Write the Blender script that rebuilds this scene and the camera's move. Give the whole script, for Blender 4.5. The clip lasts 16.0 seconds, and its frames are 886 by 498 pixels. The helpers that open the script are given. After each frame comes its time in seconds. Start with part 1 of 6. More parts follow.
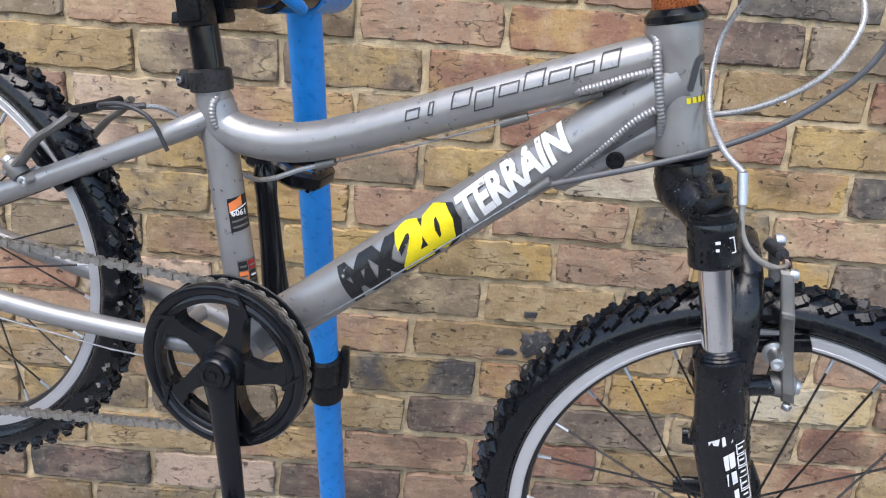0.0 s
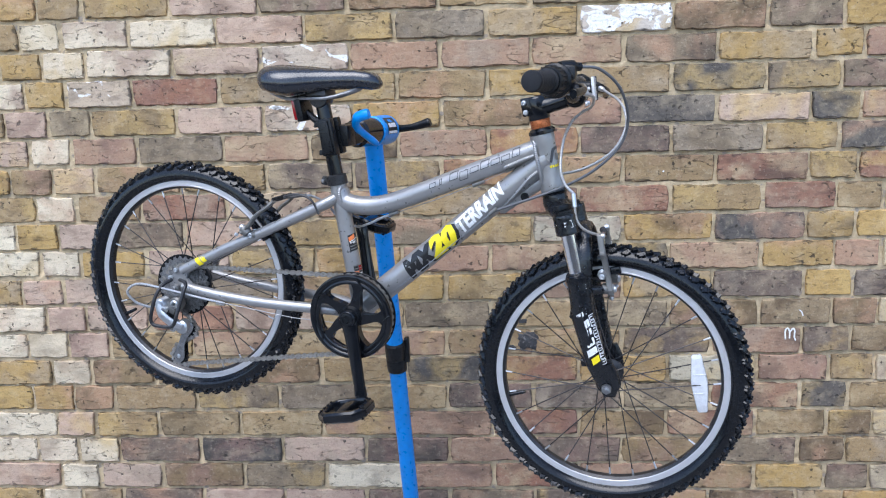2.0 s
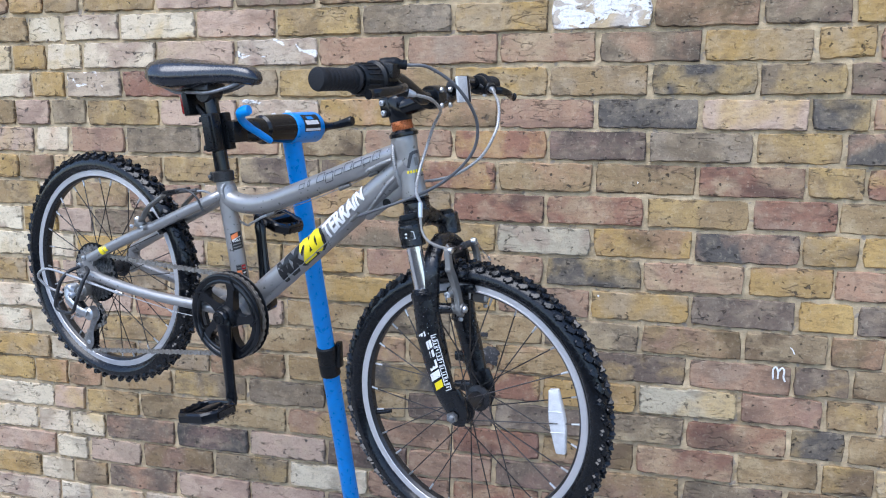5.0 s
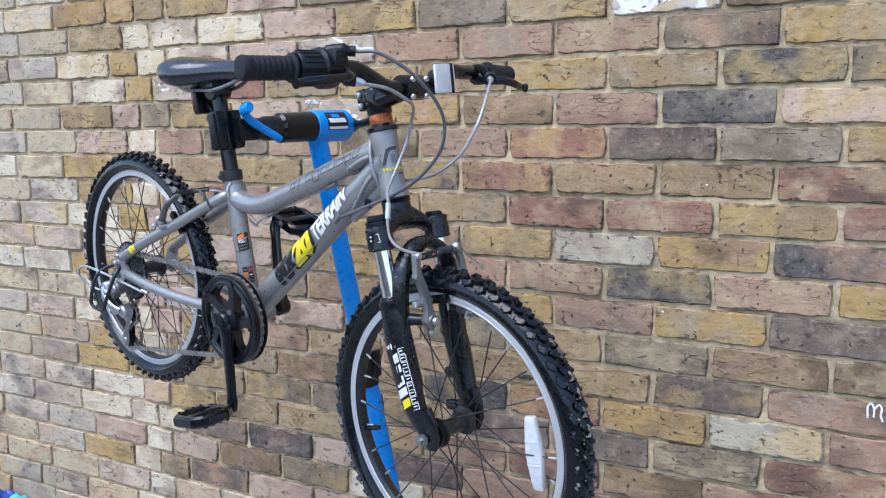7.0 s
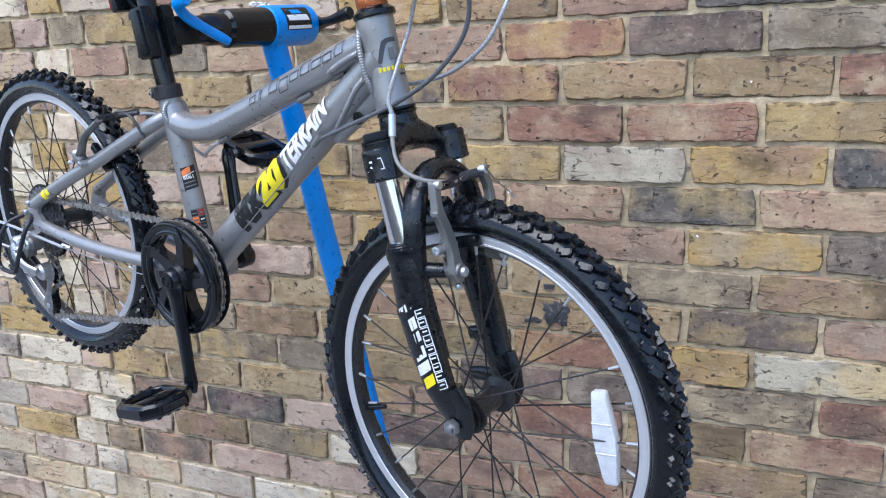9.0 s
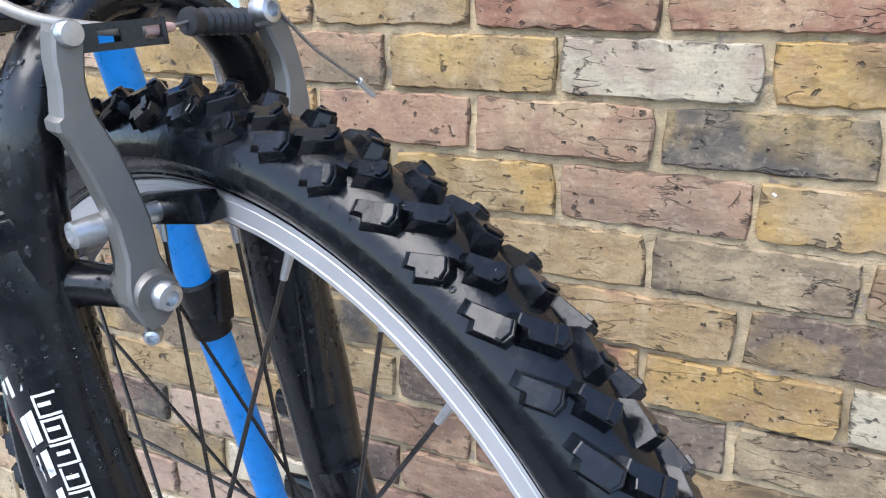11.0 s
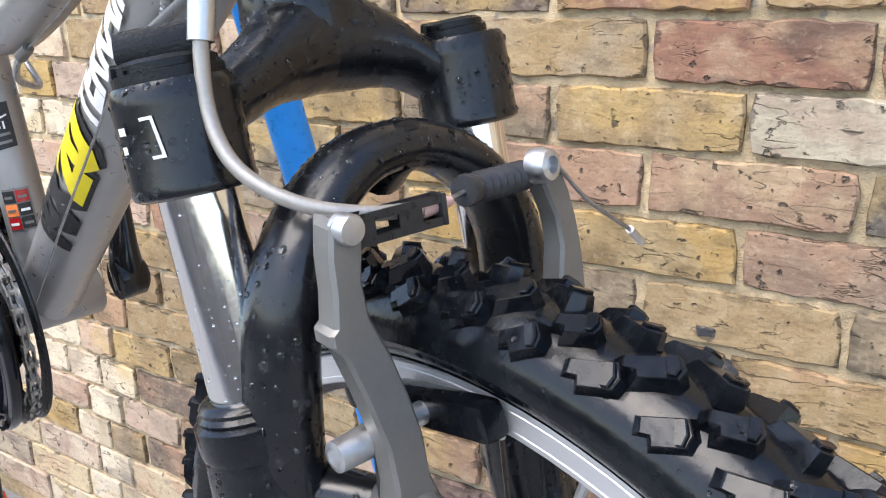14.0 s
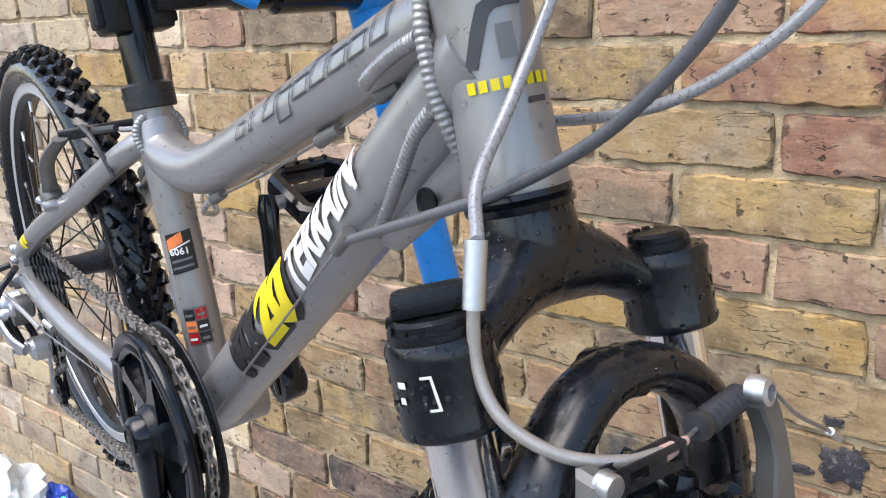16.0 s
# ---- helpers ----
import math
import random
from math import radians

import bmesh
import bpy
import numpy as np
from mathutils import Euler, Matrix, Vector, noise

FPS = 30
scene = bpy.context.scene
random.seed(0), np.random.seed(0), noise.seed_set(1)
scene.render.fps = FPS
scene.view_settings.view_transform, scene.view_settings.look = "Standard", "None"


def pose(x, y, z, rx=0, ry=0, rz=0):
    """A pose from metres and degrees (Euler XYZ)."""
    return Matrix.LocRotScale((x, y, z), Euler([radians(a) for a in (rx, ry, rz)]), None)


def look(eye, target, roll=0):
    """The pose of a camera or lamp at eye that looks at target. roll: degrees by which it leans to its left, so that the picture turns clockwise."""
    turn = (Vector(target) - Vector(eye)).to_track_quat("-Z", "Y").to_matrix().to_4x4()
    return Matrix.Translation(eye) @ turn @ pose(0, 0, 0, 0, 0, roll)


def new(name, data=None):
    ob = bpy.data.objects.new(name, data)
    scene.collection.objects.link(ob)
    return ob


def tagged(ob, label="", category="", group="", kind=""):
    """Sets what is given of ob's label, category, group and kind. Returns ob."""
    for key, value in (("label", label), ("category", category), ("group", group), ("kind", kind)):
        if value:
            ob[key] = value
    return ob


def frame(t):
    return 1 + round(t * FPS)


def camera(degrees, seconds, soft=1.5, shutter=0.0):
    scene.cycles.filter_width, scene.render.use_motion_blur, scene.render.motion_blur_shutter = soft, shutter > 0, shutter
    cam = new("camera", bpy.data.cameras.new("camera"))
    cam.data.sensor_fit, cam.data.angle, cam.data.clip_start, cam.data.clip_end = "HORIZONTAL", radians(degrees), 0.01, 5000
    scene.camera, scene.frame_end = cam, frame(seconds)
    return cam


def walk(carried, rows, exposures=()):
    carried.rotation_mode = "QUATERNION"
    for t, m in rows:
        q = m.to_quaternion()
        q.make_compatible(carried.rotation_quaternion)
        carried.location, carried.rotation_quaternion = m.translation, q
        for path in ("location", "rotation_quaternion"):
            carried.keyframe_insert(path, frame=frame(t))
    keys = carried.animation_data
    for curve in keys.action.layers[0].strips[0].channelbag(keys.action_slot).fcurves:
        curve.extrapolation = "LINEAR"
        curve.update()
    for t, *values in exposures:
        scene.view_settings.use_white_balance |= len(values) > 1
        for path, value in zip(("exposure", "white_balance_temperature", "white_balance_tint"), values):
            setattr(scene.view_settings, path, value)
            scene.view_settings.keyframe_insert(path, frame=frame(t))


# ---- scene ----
cam = camera(55.0, 16.0, 1.1)
PATH = [
    (0, (0.209, -1.362, 1.335), (0.175, 0.552, 0.756), 4.0),
    (0.5, (0.194, -1.669, 1.367), (0.221, 0.264, 0.855), 0.8),
    (1, (0.273, -1.941, 1.364), (0.209, 0.008, 0.92), -0.3),
    (1.5, (0.323, -2.142, 1.369), (0.166, -0.192, 0.954), -0.2),
    (2, (0.282, -2.198, 1.363), (0.151, -0.226, 1.05), -1.5),
    (2.5, (0.255, -2.215, 1.355), (0.142, -0.243, 1.041), -1.7),
    (3, (0.25, -2.205, 1.357), (0.148, -0.233, 1.041), -1.3),
    (3.5, (0.264, -2.2, 1.361), (0.168, -0.235, 1.004), -2.1),
    (4, (0.41, -2.182, 1.362), (0.199, -0.223, 1.017), -2.2),
    (4.2, (0.512, -2.164, 1.365), (0.233, -0.213, 1.025), -1.4),
    (6.3, (1.002, -1.781, 1.346), (0.094, -0.022, 1.06), -0.6),
    (6.5, (1.029, -1.777, 1.343), (0.082, -0.041, 1.045), -0.7),
    (7, (1.051, -1.779, 1.339), (0.11, -0.039, 1.042), -0.6),
    (7.5, (1.045, -1.785, 1.339), (0.107, -0.043, 1.043), -0.9),
    (8, (1.019, -1.777, 1.338), (0.084, -0.034, 1.044), -1.0),
    (8.5, (0.91, -1.718, 1.338), (0.019, 0.044, 1.022), -3.2),
    (9, (0.822, -1.546, 1.295), (0.014, 0.221, 0.823), -2.8),
    (9.5, (0.795, -1.28, 1.266), (-0.008, 0.471, 0.73), 0.0),
    (9.7, (0.784, -1.21, 1.249), (-0.015, 0.532, 0.679), 1.1),
    (11.8, (0.665, -0.927, 1.158), (-0.237, 0.747, 0.537), -1.8),
    (12, (0.658, -0.927, 1.166), (-0.258, 0.739, 0.547), -1.9),
    (12.5, (0.637, -0.92, 1.185), (-0.379, 0.694, 0.582), -2.7),
    (13, (0.635, -0.919, 1.184), (-0.405, 0.679, 0.582), -2.4),
    (13.5, (0.635, -0.922, 1.186), (-0.415, 0.67, 0.584), -1.9),
    (14, (0.61, -0.929, 1.217), (-0.471, 0.643, 0.617), -1.7),
    (14.5, (0.573, -0.941, 1.269), (-0.602, 0.568, 0.683), -2.9),
    (15, (0.568, -0.951, 1.281), (-0.654, 0.524, 0.705), -3.3),
    (15.5, (0.568, -0.954, 1.282), (-0.658, 0.524, 0.723), -3.0),
    (16, (0.573, -0.967, 1.297), (-0.664, 0.51, 0.76), -2.9),
]
EXPOSURES = [(0.0, 1.06, 6630, 12), (0.5, 1.08, 6530, 12), (1.5, 1.05, 5980, 11), (4.2, 0.99, 5830, 11), (9.0, 1.06, 5800, 11), (10.5, 1.33, 6150, 11), (12.0, 1.58, 6450, 10), (14.0, 1.52, 6750, 12), (15.0, 1.32, 6900, 13), (16.0, 1.26, 6750, 13)]
walk(cam, [(t, look(eye, target, roll)) for t, eye, target, roll in PATH], EXPOSURES)

# ---- light ----
world = bpy.data.worlds.new("overcast_sky")
scene.world = world
world.use_nodes = True
wn = world.node_tree.nodes
sky = wn.new("ShaderNodeTexSky")
sky.sky_type, sky.sun_disc = "NISHITA", False
sky.sun_elevation, sky.sun_rotation = radians(58), radians(200)
sky.air_density, sky.dust_density, sky.ozone_density = 1.0, 1.3, 1.0
wn["Background"].inputs["Strength"].default_value = 0.15
world.node_tree.links.new(sky.outputs["Color"], wn["Background"].inputs["Color"])
sun = new("sun", bpy.data.lights.new("sun", "SUN"))
sun.data.energy, sun.data.angle, sun.data.color = 1.5, radians(50), (1.0, 0.975, 0.94)
sun.matrix_world = look((-0.9, -2.2, 4.2), (0, 0, 0))


# ---- materials ----
def material(name, colour, rough=0.5, metal=0.0, var=0.1, scale=30.0, bump=0.0, bump_scale=200.0, coat=0.0, spots=None, rough_var=0.1, spec=0.5):
    """A principled material with variation at two scales, relief and optional spots (colour, amount, scale)."""
    m = bpy.data.materials.new(name)
    m.use_nodes = True
    nt = m.node_tree
    n, l = nt.nodes, nt.links
    b = n["Principled BSDF"]
    b.inputs["Metallic"].default_value = metal
    b.inputs["Coat Weight"].default_value = coat
    b.inputs["Coat Roughness"].default_value = 0.12
    b.inputs["Specular IOR Level"].default_value = spec
    geo = n.new("ShaderNodeNewGeometry")

    def noise_node(sc, detail=4.0):
        t = n.new("ShaderNodeTexNoise")
        t.inputs["Scale"].default_value, t.inputs["Detail"].default_value = sc, detail
        l.new(geo.outputs["Position"], t.inputs["Vector"])
        return t

    def mix(fac, a, c):
        x = n.new("ShaderNodeMix")
        x.data_type = "RGBA"
        l.new(fac, x.inputs[0])
        for k, v in ((6, a), (7, c)):
            if hasattr(v, "links"):
                l.new(v, x.inputs[k])
            else:
                x.inputs[k].default_value = (*v, 1)
        return x.outputs[2]

    big, small = noise_node(scale), noise_node(scale * 7)
    add = n.new("ShaderNodeMath")
    add.operation = "ADD"
    l.new(big.outputs["Fac"], add.inputs[0])
    l.new(small.outputs["Fac"], add.inputs[1])
    ramp = n.new("ShaderNodeMapRange")
    ramp.inputs[1].default_value, ramp.inputs[2].default_value = 0.7, 1.3
    l.new(add.outputs[0], ramp.inputs[0])
    lo = tuple(max(0, c * (1 - var)) for c in colour)
    hi = tuple(min(1, c * (1 + var)) for c in colour)
    col = mix(ramp.outputs[0], lo, hi)
    if spots:
        sp = noise_node(spots[2], 2.0)
        r2 = n.new("ShaderNodeMapRange")
        r2.inputs[1].default_value, r2.inputs[2].default_value = spots[1], spots[1] + 0.06
        l.new(sp.outputs["Fac"], r2.inputs[0])
        col = mix(r2.outputs[0], col, spots[0])
    l.new(col, b.inputs["Base Color"])
    rr = n.new("ShaderNodeMapRange")
    rr.inputs[1].default_value, rr.inputs[2].default_value = 0.3, 0.7
    rr.inputs[3].default_value, rr.inputs[4].default_value = max(0.02, rough - rough_var), min(1, rough + rough_var)
    l.new(small.outputs["Fac"], rr.inputs[0])
    l.new(rr.outputs[0], b.inputs["Roughness"])
    if bump:
        bn = noise_node(bump_scale, 6.0)
        bp = n.new("ShaderNodeBump")
        bp.inputs["Strength"].default_value, bp.inputs["Distance"].default_value = min(1, bump), 0.002
        l.new(bn.outputs["Fac"], bp.inputs["Height"])
        l.new(bp.outputs["Normal"], b.inputs["Normal"])
    return m


def brick_material(name, a, c, dark, island=False, flakes=0.0):
    """Fired clay: a per-brick mix of two tones, sandy grain, soot, and pits, creases and edge chips with painted shade,
    by place.
    """
    m = bpy.data.materials.new(name)
    m.use_nodes = True
    nt = m.node_tree
    n, l = nt.nodes, nt.links
    b = n["Principled BSDF"]
    b.inputs["Roughness"].default_value = 0.88
    b.inputs["Specular IOR Level"].default_value = 0.25
    geo, info = n.new("ShaderNodeNewGeometry"), n.new("ShaderNodeObjectInfo")
    rnd = geo.outputs["Random Per Island"] if island else info.outputs["Random"]
    off = n.new("ShaderNodeVectorMath")
    off.operation = "MULTIPLY_ADD"
    off.inputs[1].default_value = (1, 1, 1)
    l.new(geo.outputs["Position"], off.inputs[0])
    cmb = n.new("ShaderNodeCombineXYZ")
    sc = n.new("ShaderNodeMath")
    sc.operation = "MULTIPLY"
    sc.inputs[1].default_value = 17.0
    l.new(rnd, sc.inputs[0])
    l.new(sc.outputs[0], cmb.inputs[1])
    l.new(cmb.outputs[0], off.inputs[2])

    def tex(scale, detail, stretch=(1, 1, 1), dist=0.0):
        mp = n.new("ShaderNodeMapping")
        mp.inputs["Scale"].default_value = stretch
        l.new(off.outputs[0], mp.inputs[0])
        t = n.new("ShaderNodeTexNoise")
        t.inputs["Scale"].default_value, t.inputs["Detail"].default_value = scale, detail
        t.inputs["Distortion"].default_value = dist
        l.new(mp.outputs[0], t.inputs["Vector"])
        return t.outputs["Fac"]

    def band(v, lo, hi, to0=0.0, to1=1.0):
        r = n.new("ShaderNodeMapRange")
        for k, x in enumerate((lo, hi, to0, to1)):
            r.inputs[k + 1].default_value = x
        l.new(v, r.inputs[0])
        return r.outputs[0]

    def mix(fac, p, q):
        x = n.new("ShaderNodeMix")
        x.data_type = "RGBA"
        l.new(fac, x.inputs[0])
        for k, v in ((6, p), (7, q)):
            if isinstance(v, tuple):
                x.inputs[k].default_value = (*v, 1)
            else:
                l.new(v, x.inputs[k])
        return x.outputs[2]

    def math2(op, p, q):
        x = n.new("ShaderNodeMath")
        x.operation = op
        l.new(p, x.inputs[0])
        if isinstance(q, float):
            x.inputs[1].default_value = q
        else:
            l.new(q, x.inputs[1])
        return x.outputs[0]

    if island:
        cr = n.new("ShaderNodeValToRGB")
        cr.color_ramp.interpolation = "CONSTANT"
        tones = [(0.60, 0.52, 0.38), (0.56, 0.46, 0.34), (0.50, 0.41, 0.27), (0.51, 0.39, 0.29), (0.63, 0.55, 0.42), (0.40, 0.33, 0.24), (0.55, 0.45, 0.28), (0.48, 0.41, 0.31)]
        while len(cr.color_ramp.elements) < len(tones):
            cr.color_ramp.elements.new(0.5)
        for k, (e, tone) in enumerate(zip(cr.color_ramp.elements, tones)):
            e.position, e.color = k / len(tones), (*tone, 1)
        l.new(rnd, cr.inputs[0])
        base = cr.outputs[0]
    else:
        base = mix(band(math2("ADD", math2("MULTIPLY", rnd, 0.5), math2("MULTIPLY", tex(9, 3), 0.6)), 0.25, 0.85), a, c)
    # patches of a second clay, pale bloom, darker firing, fine speckle, cracks and pits
    pick = n.new("ShaderNodeValToRGB")
    pick.color_ramp.interpolation = "CONSTANT"
    seconds = [(0.52, 0.36, 0.14), (0.45, 0.27, 0.17), (0.33, 0.27, 0.20), (0.50, 0.39, 0.23), (0.27, 0.165, 0.13)]
    while len(pick.color_ramp.elements) < len(seconds):
        pick.color_ramp.elements.new(0.5)
    for k, (e, tone) in enumerate(zip(pick.color_ramp.elements, seconds)):
        e.position, e.color = k / len(seconds), (*tone, 1)
    fr = math2("FRACT", math2("MULTIPLY", rnd, 7.31), 0.0)
    l.new(fr, pick.inputs[0])
    base = mix(band(tex(11, 5, dist=0.5), 0.45, 0.64, 0.0, 0.62), base, pick.outputs[0])
    base = mix(band(tex(30, 7), 0.50, 0.70, 0.0, 0.25), base, (0.62, 0.50, 0.33))
    fired = band(math2("FRACT", math2("MULTIPLY", rnd, 3.7), 0.0), 0.30, 0.75, 0.15, 0.80)
    base = mix(math2("MULTIPLY", band(tex(8, 7, (0.9, 1, 1.2), 0.5), 0.50, 0.66), fired), base, dark)
    base = mix(band(tex(26, 8, (0.7, 1, 1.3), 0.6), 0.58, 0.68, 0.0, 0.42), base, dark)
    if flakes:
        base = mix(band(tex(20, 8, (1, 1, 1.6), 0.6), flakes, flakes + 0.03, 0.0, 0.92), base, (0.84, 0.83, 0.81))
    base = mix(band(tex(85, 5, (0.7, 1, 1.2)), 0.57, 0.66, 0.0, 0.30), base, dark)
    base = mix(band(tex(240, 4), 0.55, 0.65, 0.0, 0.30), base, dark)
    base = mix(band(tex(130, 4), 0.58, 0.68, 0.0, 0.14), base, (0.70, 0.60, 0.44))
    # fine cracks, clay folds and chips along the worn arrises, shade painted in near-black
    crack, fold = (math2("MULTIPLY", band(math2("ABSOLUTE", math2("SUBTRACT", tex(sc_, 5, (0.55, 1, 2.0), 0.25), 0.5), 0.0), 0.0, wd, 1.0, 0.0), band(tex(mk, 3), 0.555, 0.63)) for sc_, wd, mk in ((11, 0.007, 9), (19, 0.012, 13)))
    base = mix(math2("MULTIPLY", math2("MAXIMUM", crack, fold), 0.55), base, (0.06, 0.05, 0.042))
    pit = math2("MULTIPLY", band(tex(75, 3), 0.645, 0.705), band(tex(9, 2), 0.40, 0.52))
    if not island:
        gen = n.new("ShaderNodeTexCoord")
        xyz = n.new("ShaderNodeSeparateXYZ")
        l.new(gen.outputs["Generated"], xyz.inputs[0])
        far_x, far_z = (band(math2("ABSOLUTE", math2("SUBTRACT", xyz.outputs[k], 0.5), 0.0), lo, 0.5) for k, lo in ((0, 0.44), (2, 0.33)))
        chip = band(math2("ADD", tex(46, 6, (0.7, 1, 1.4), 0.4), math2("MULTIPLY", math2("MAXIMUM", far_x, far_z), 0.20)), 0.675, 0.765)
        pit = math2("MAXIMUM", pit, math2("MULTIPLY", chip, 0.75))
    # near-black tint puts the shade of pits and chipped edges into the colour
    base = mix(math2("MULTIPLY", pit, 0.80), base, (0.05, 0.043, 0.037))
    l.new(base, b.inputs["Base Color"])
    relief = math2("ADD", math2("MULTIPLY", tex(34, 6, (0.6, 1, 1.3)), 0.70), math2("ADD", math2("MULTIPLY", tex(60, 8, (0.55, 1, 1.2), 0.4), -0.45), math2("MULTIPLY", tex(150, 4), 0.22)))
    relief = math2("SUBTRACT", math2("SUBTRACT", relief, math2("MULTIPLY", pit, 0.9)), math2("MULTIPLY", math2("MAXIMUM", crack, fold), 0.6))
    bp = n.new("ShaderNodeBump")
    bp.inputs["Strength"].default_value, bp.inputs["Distance"].default_value = 0.9, 0.0045
    l.new(relief, bp.inputs["Height"])
    l.new(bp.outputs["Normal"], b.inputs["Normal"])
    return m


BRICK = {
    "c": brick_material("brick_cream", (0.723, 0.628, 0.452), (0.647, 0.539, 0.390), (0.294, 0.232, 0.155)),
    "y": brick_material("brick_yellow", (0.452, 0.298, 0.110), (0.398, 0.264, 0.106), (0.152, 0.104, 0.054)),
    "p": brick_material("brick_pink", (0.393, 0.246, 0.157), (0.343, 0.223, 0.148), (0.159, 0.104, 0.075)),
    "q": brick_material("brick_pale_pink", (0.521, 0.373, 0.273), (0.458, 0.345, 0.259), (0.208, 0.143, 0.106)),
    "r": brick_material("brick_red", (0.301, 0.152, 0.097), (0.254, 0.141, 0.096), (0.106, 0.066, 0.053)),
    "b": brick_material("brick_brown", (0.236, 0.164, 0.089), (0.195, 0.136, 0.080), (0.081, 0.060, 0.043)),
    "o": brick_material("brick_olive", (0.341, 0.239, 0.121), (0.299, 0.208, 0.110), (0.119, 0.086, 0.051)),
    "g": brick_material("brick_grey", (0.237, 0.182, 0.119), (0.203, 0.155, 0.105), (0.083, 0.067, 0.052)),
    "d": brick_material("brick_blue_black", (0.105, 0.094, 0.084), (0.130, 0.111, 0.090), (0.035, 0.035, 0.036)),
    "k": brick_material("brick_dark_purple", (0.161, 0.121, 0.094), (0.187, 0.140, 0.103), (0.066, 0.055, 0.048)),
    "s": brick_material("brick_stone", (0.470, 0.415, 0.300), (0.430, 0.375, 0.275), (0.200, 0.165, 0.120)),
    "w": brick_material("brick_flaking_white", (0.460, 0.360, 0.260), (0.520, 0.430, 0.330), (0.150, 0.120, 0.090), flakes=0.595),
    "W": brick_material("brick_painted_white", (0.500, 0.420, 0.340), (0.600, 0.550, 0.480), (0.220, 0.180, 0.150), flakes=0.47),
}
BRICK_REST = brick_material("brick_mixed", (0.3, 0.2, 0.1), (0.3, 0.2, 0.1), (0.15, 0.12, 0.10), island=True)
MORTAR = material("mortar", (0.50, 0.395, 0.245), 0.95, var=0.30, scale=9, bump=1.0, bump_scale=420, spots=((0.33, 0.28, 0.22), 0.62, 45))
TAR = material("old_tar", (0.045, 0.044, 0.046), 0.75, var=0.6, scale=60, bump=1.0, bump_scale=160, spots=((0.16, 0.15, 0.14), 0.58, 120))
CLOSING_WALL = material("closing_wall", (0.30, 0.28, 0.262), 0.9, var=0.3, scale=3, bump=0.4, bump_scale=60)
PAVING = material("ground_concrete", (0.22, 0.225, 0.23), 0.8, var=0.3, scale=4, bump=0.6, bump_scale=150)
SILVER_PAINT = material("frame_paint", (0.33, 0.325, 0.32), 0.36, metal=0.55, var=0.06, scale=15, bump=0.05, bump_scale=2500, coat=0.25)
BLACK_PAINT = material("black_paint", (0.005, 0.006, 0.008), 0.18, var=0.25, scale=18, coat=0.22, spec=0.32)
BLACK_PLASTIC = material("black_plastic", (0.0055, 0.0065, 0.008), 0.33, var=0.3, scale=40, bump=0.15, bump_scale=900, spec=0.32)
BLACK_METAL = material("black_steel", (0.028, 0.028, 0.03), 0.34, metal=0.3, var=0.4, scale=50)
RUBBER = material("tyre_rubber", (0.0042, 0.0052, 0.0072), 0.22, var=0.4, scale=30, bump=0.10, bump_scale=300, rough_var=0.12, spec=0.25, coat=0.32)
GRIP = material("grip_rubber", (0.012, 0.013, 0.016), 0.6, var=0.25, scale=60, bump=0.4, bump_scale=1500, spec=0.32)
VINYL = material("saddle_vinyl", (0.010, 0.012, 0.018), 0.25, coat=0.6, var=0.25, scale=25, bump=0.04, bump_scale=1600, rough_var=0.05)
ALLOY = material("machined_alloy", (0.62, 0.63, 0.64), 0.42, metal=1.0, var=0.12, scale=60, bump=0.05, bump_scale=1500)
TRACK = material("brake_track_alloy", (0.68, 0.68, 0.69), 0.40, metal=0.65, var=0.04, scale=12, rough_var=0.03)
FORK_PAINT = material("fork_satin_black", (0.0065, 0.0075, 0.0095), 0.27, var=0.2, scale=14, coat=0.22, bump=0.02, bump_scale=1200, spec=0.42)
CAST = material("cast_alloy", (0.20, 0.195, 0.183), 0.48, metal=0.6, var=0.1, scale=70, bump=0.03, bump_scale=1200)
CHROME = material("chrome", (0.88, 0.87, 0.86), 0.12, metal=1.0, var=0.04, scale=90, spots=((0.60, 0.60, 0.59), 0.70, 700), rough_var=0.05)
STEEL = material("dull_steel", (0.30, 0.30, 0.30), 0.4, metal=0.9, var=0.35, scale=120)
SPROCKET = material("oily_sprocket", (0.26, 0.26, 0.26), 0.35, metal=0.8, var=0.5, scale=160)
CHAIN = material("oily_chain", (0.36, 0.34, 0.31), 0.45, metal=0.8, var=0.4, scale=200)
SPOKE = material("spoke_steel", (0.055, 0.05, 0.048), 0.35, metal=0.7, var=0.4, scale=80)
GEAR_CABLE = material("cable_housing_grey", (0.11, 0.112, 0.118), 0.36, var=0.15, scale=80)
CABLE = material("cable_housing", (0.40, 0.40, 0.40), 0.32, metal=0.35, var=0.12, scale=80)
BOOT = material("boot_rubber", (0.032, 0.033, 0.037), 0.42, var=0.25, scale=80, bump=0.05, bump_scale=900)
NOODLE = material("noodle_steel", (0.43, 0.40, 0.36), 0.42, metal=0.55, var=0.12, scale=120)
CABLE_DARK = material("cable_housing_dark", (0.05, 0.05, 0.052), 0.4, var=0.2, scale=80)
BLUE = material("blue_powder_coat", (0.004, 0.26, 0.76), 0.34, var=0.12, scale=12, bump=0.1, bump_scale=1300)
COPPER = material("copper_spacer", (0.42, 0.13, 0.045), 0.3, metal=0.6, var=0.2, scale=80)
PINK_TIP = material("pink_cable_liner", (0.62, 0.40, 0.35), 0.45, var=0.1, scale=300)
WHITE = material("white_decal", (0.78, 0.78, 0.77), 0.4, var=0.06, scale=90, spots=((0.30, 0.30, 0.30), 0.66, 160))
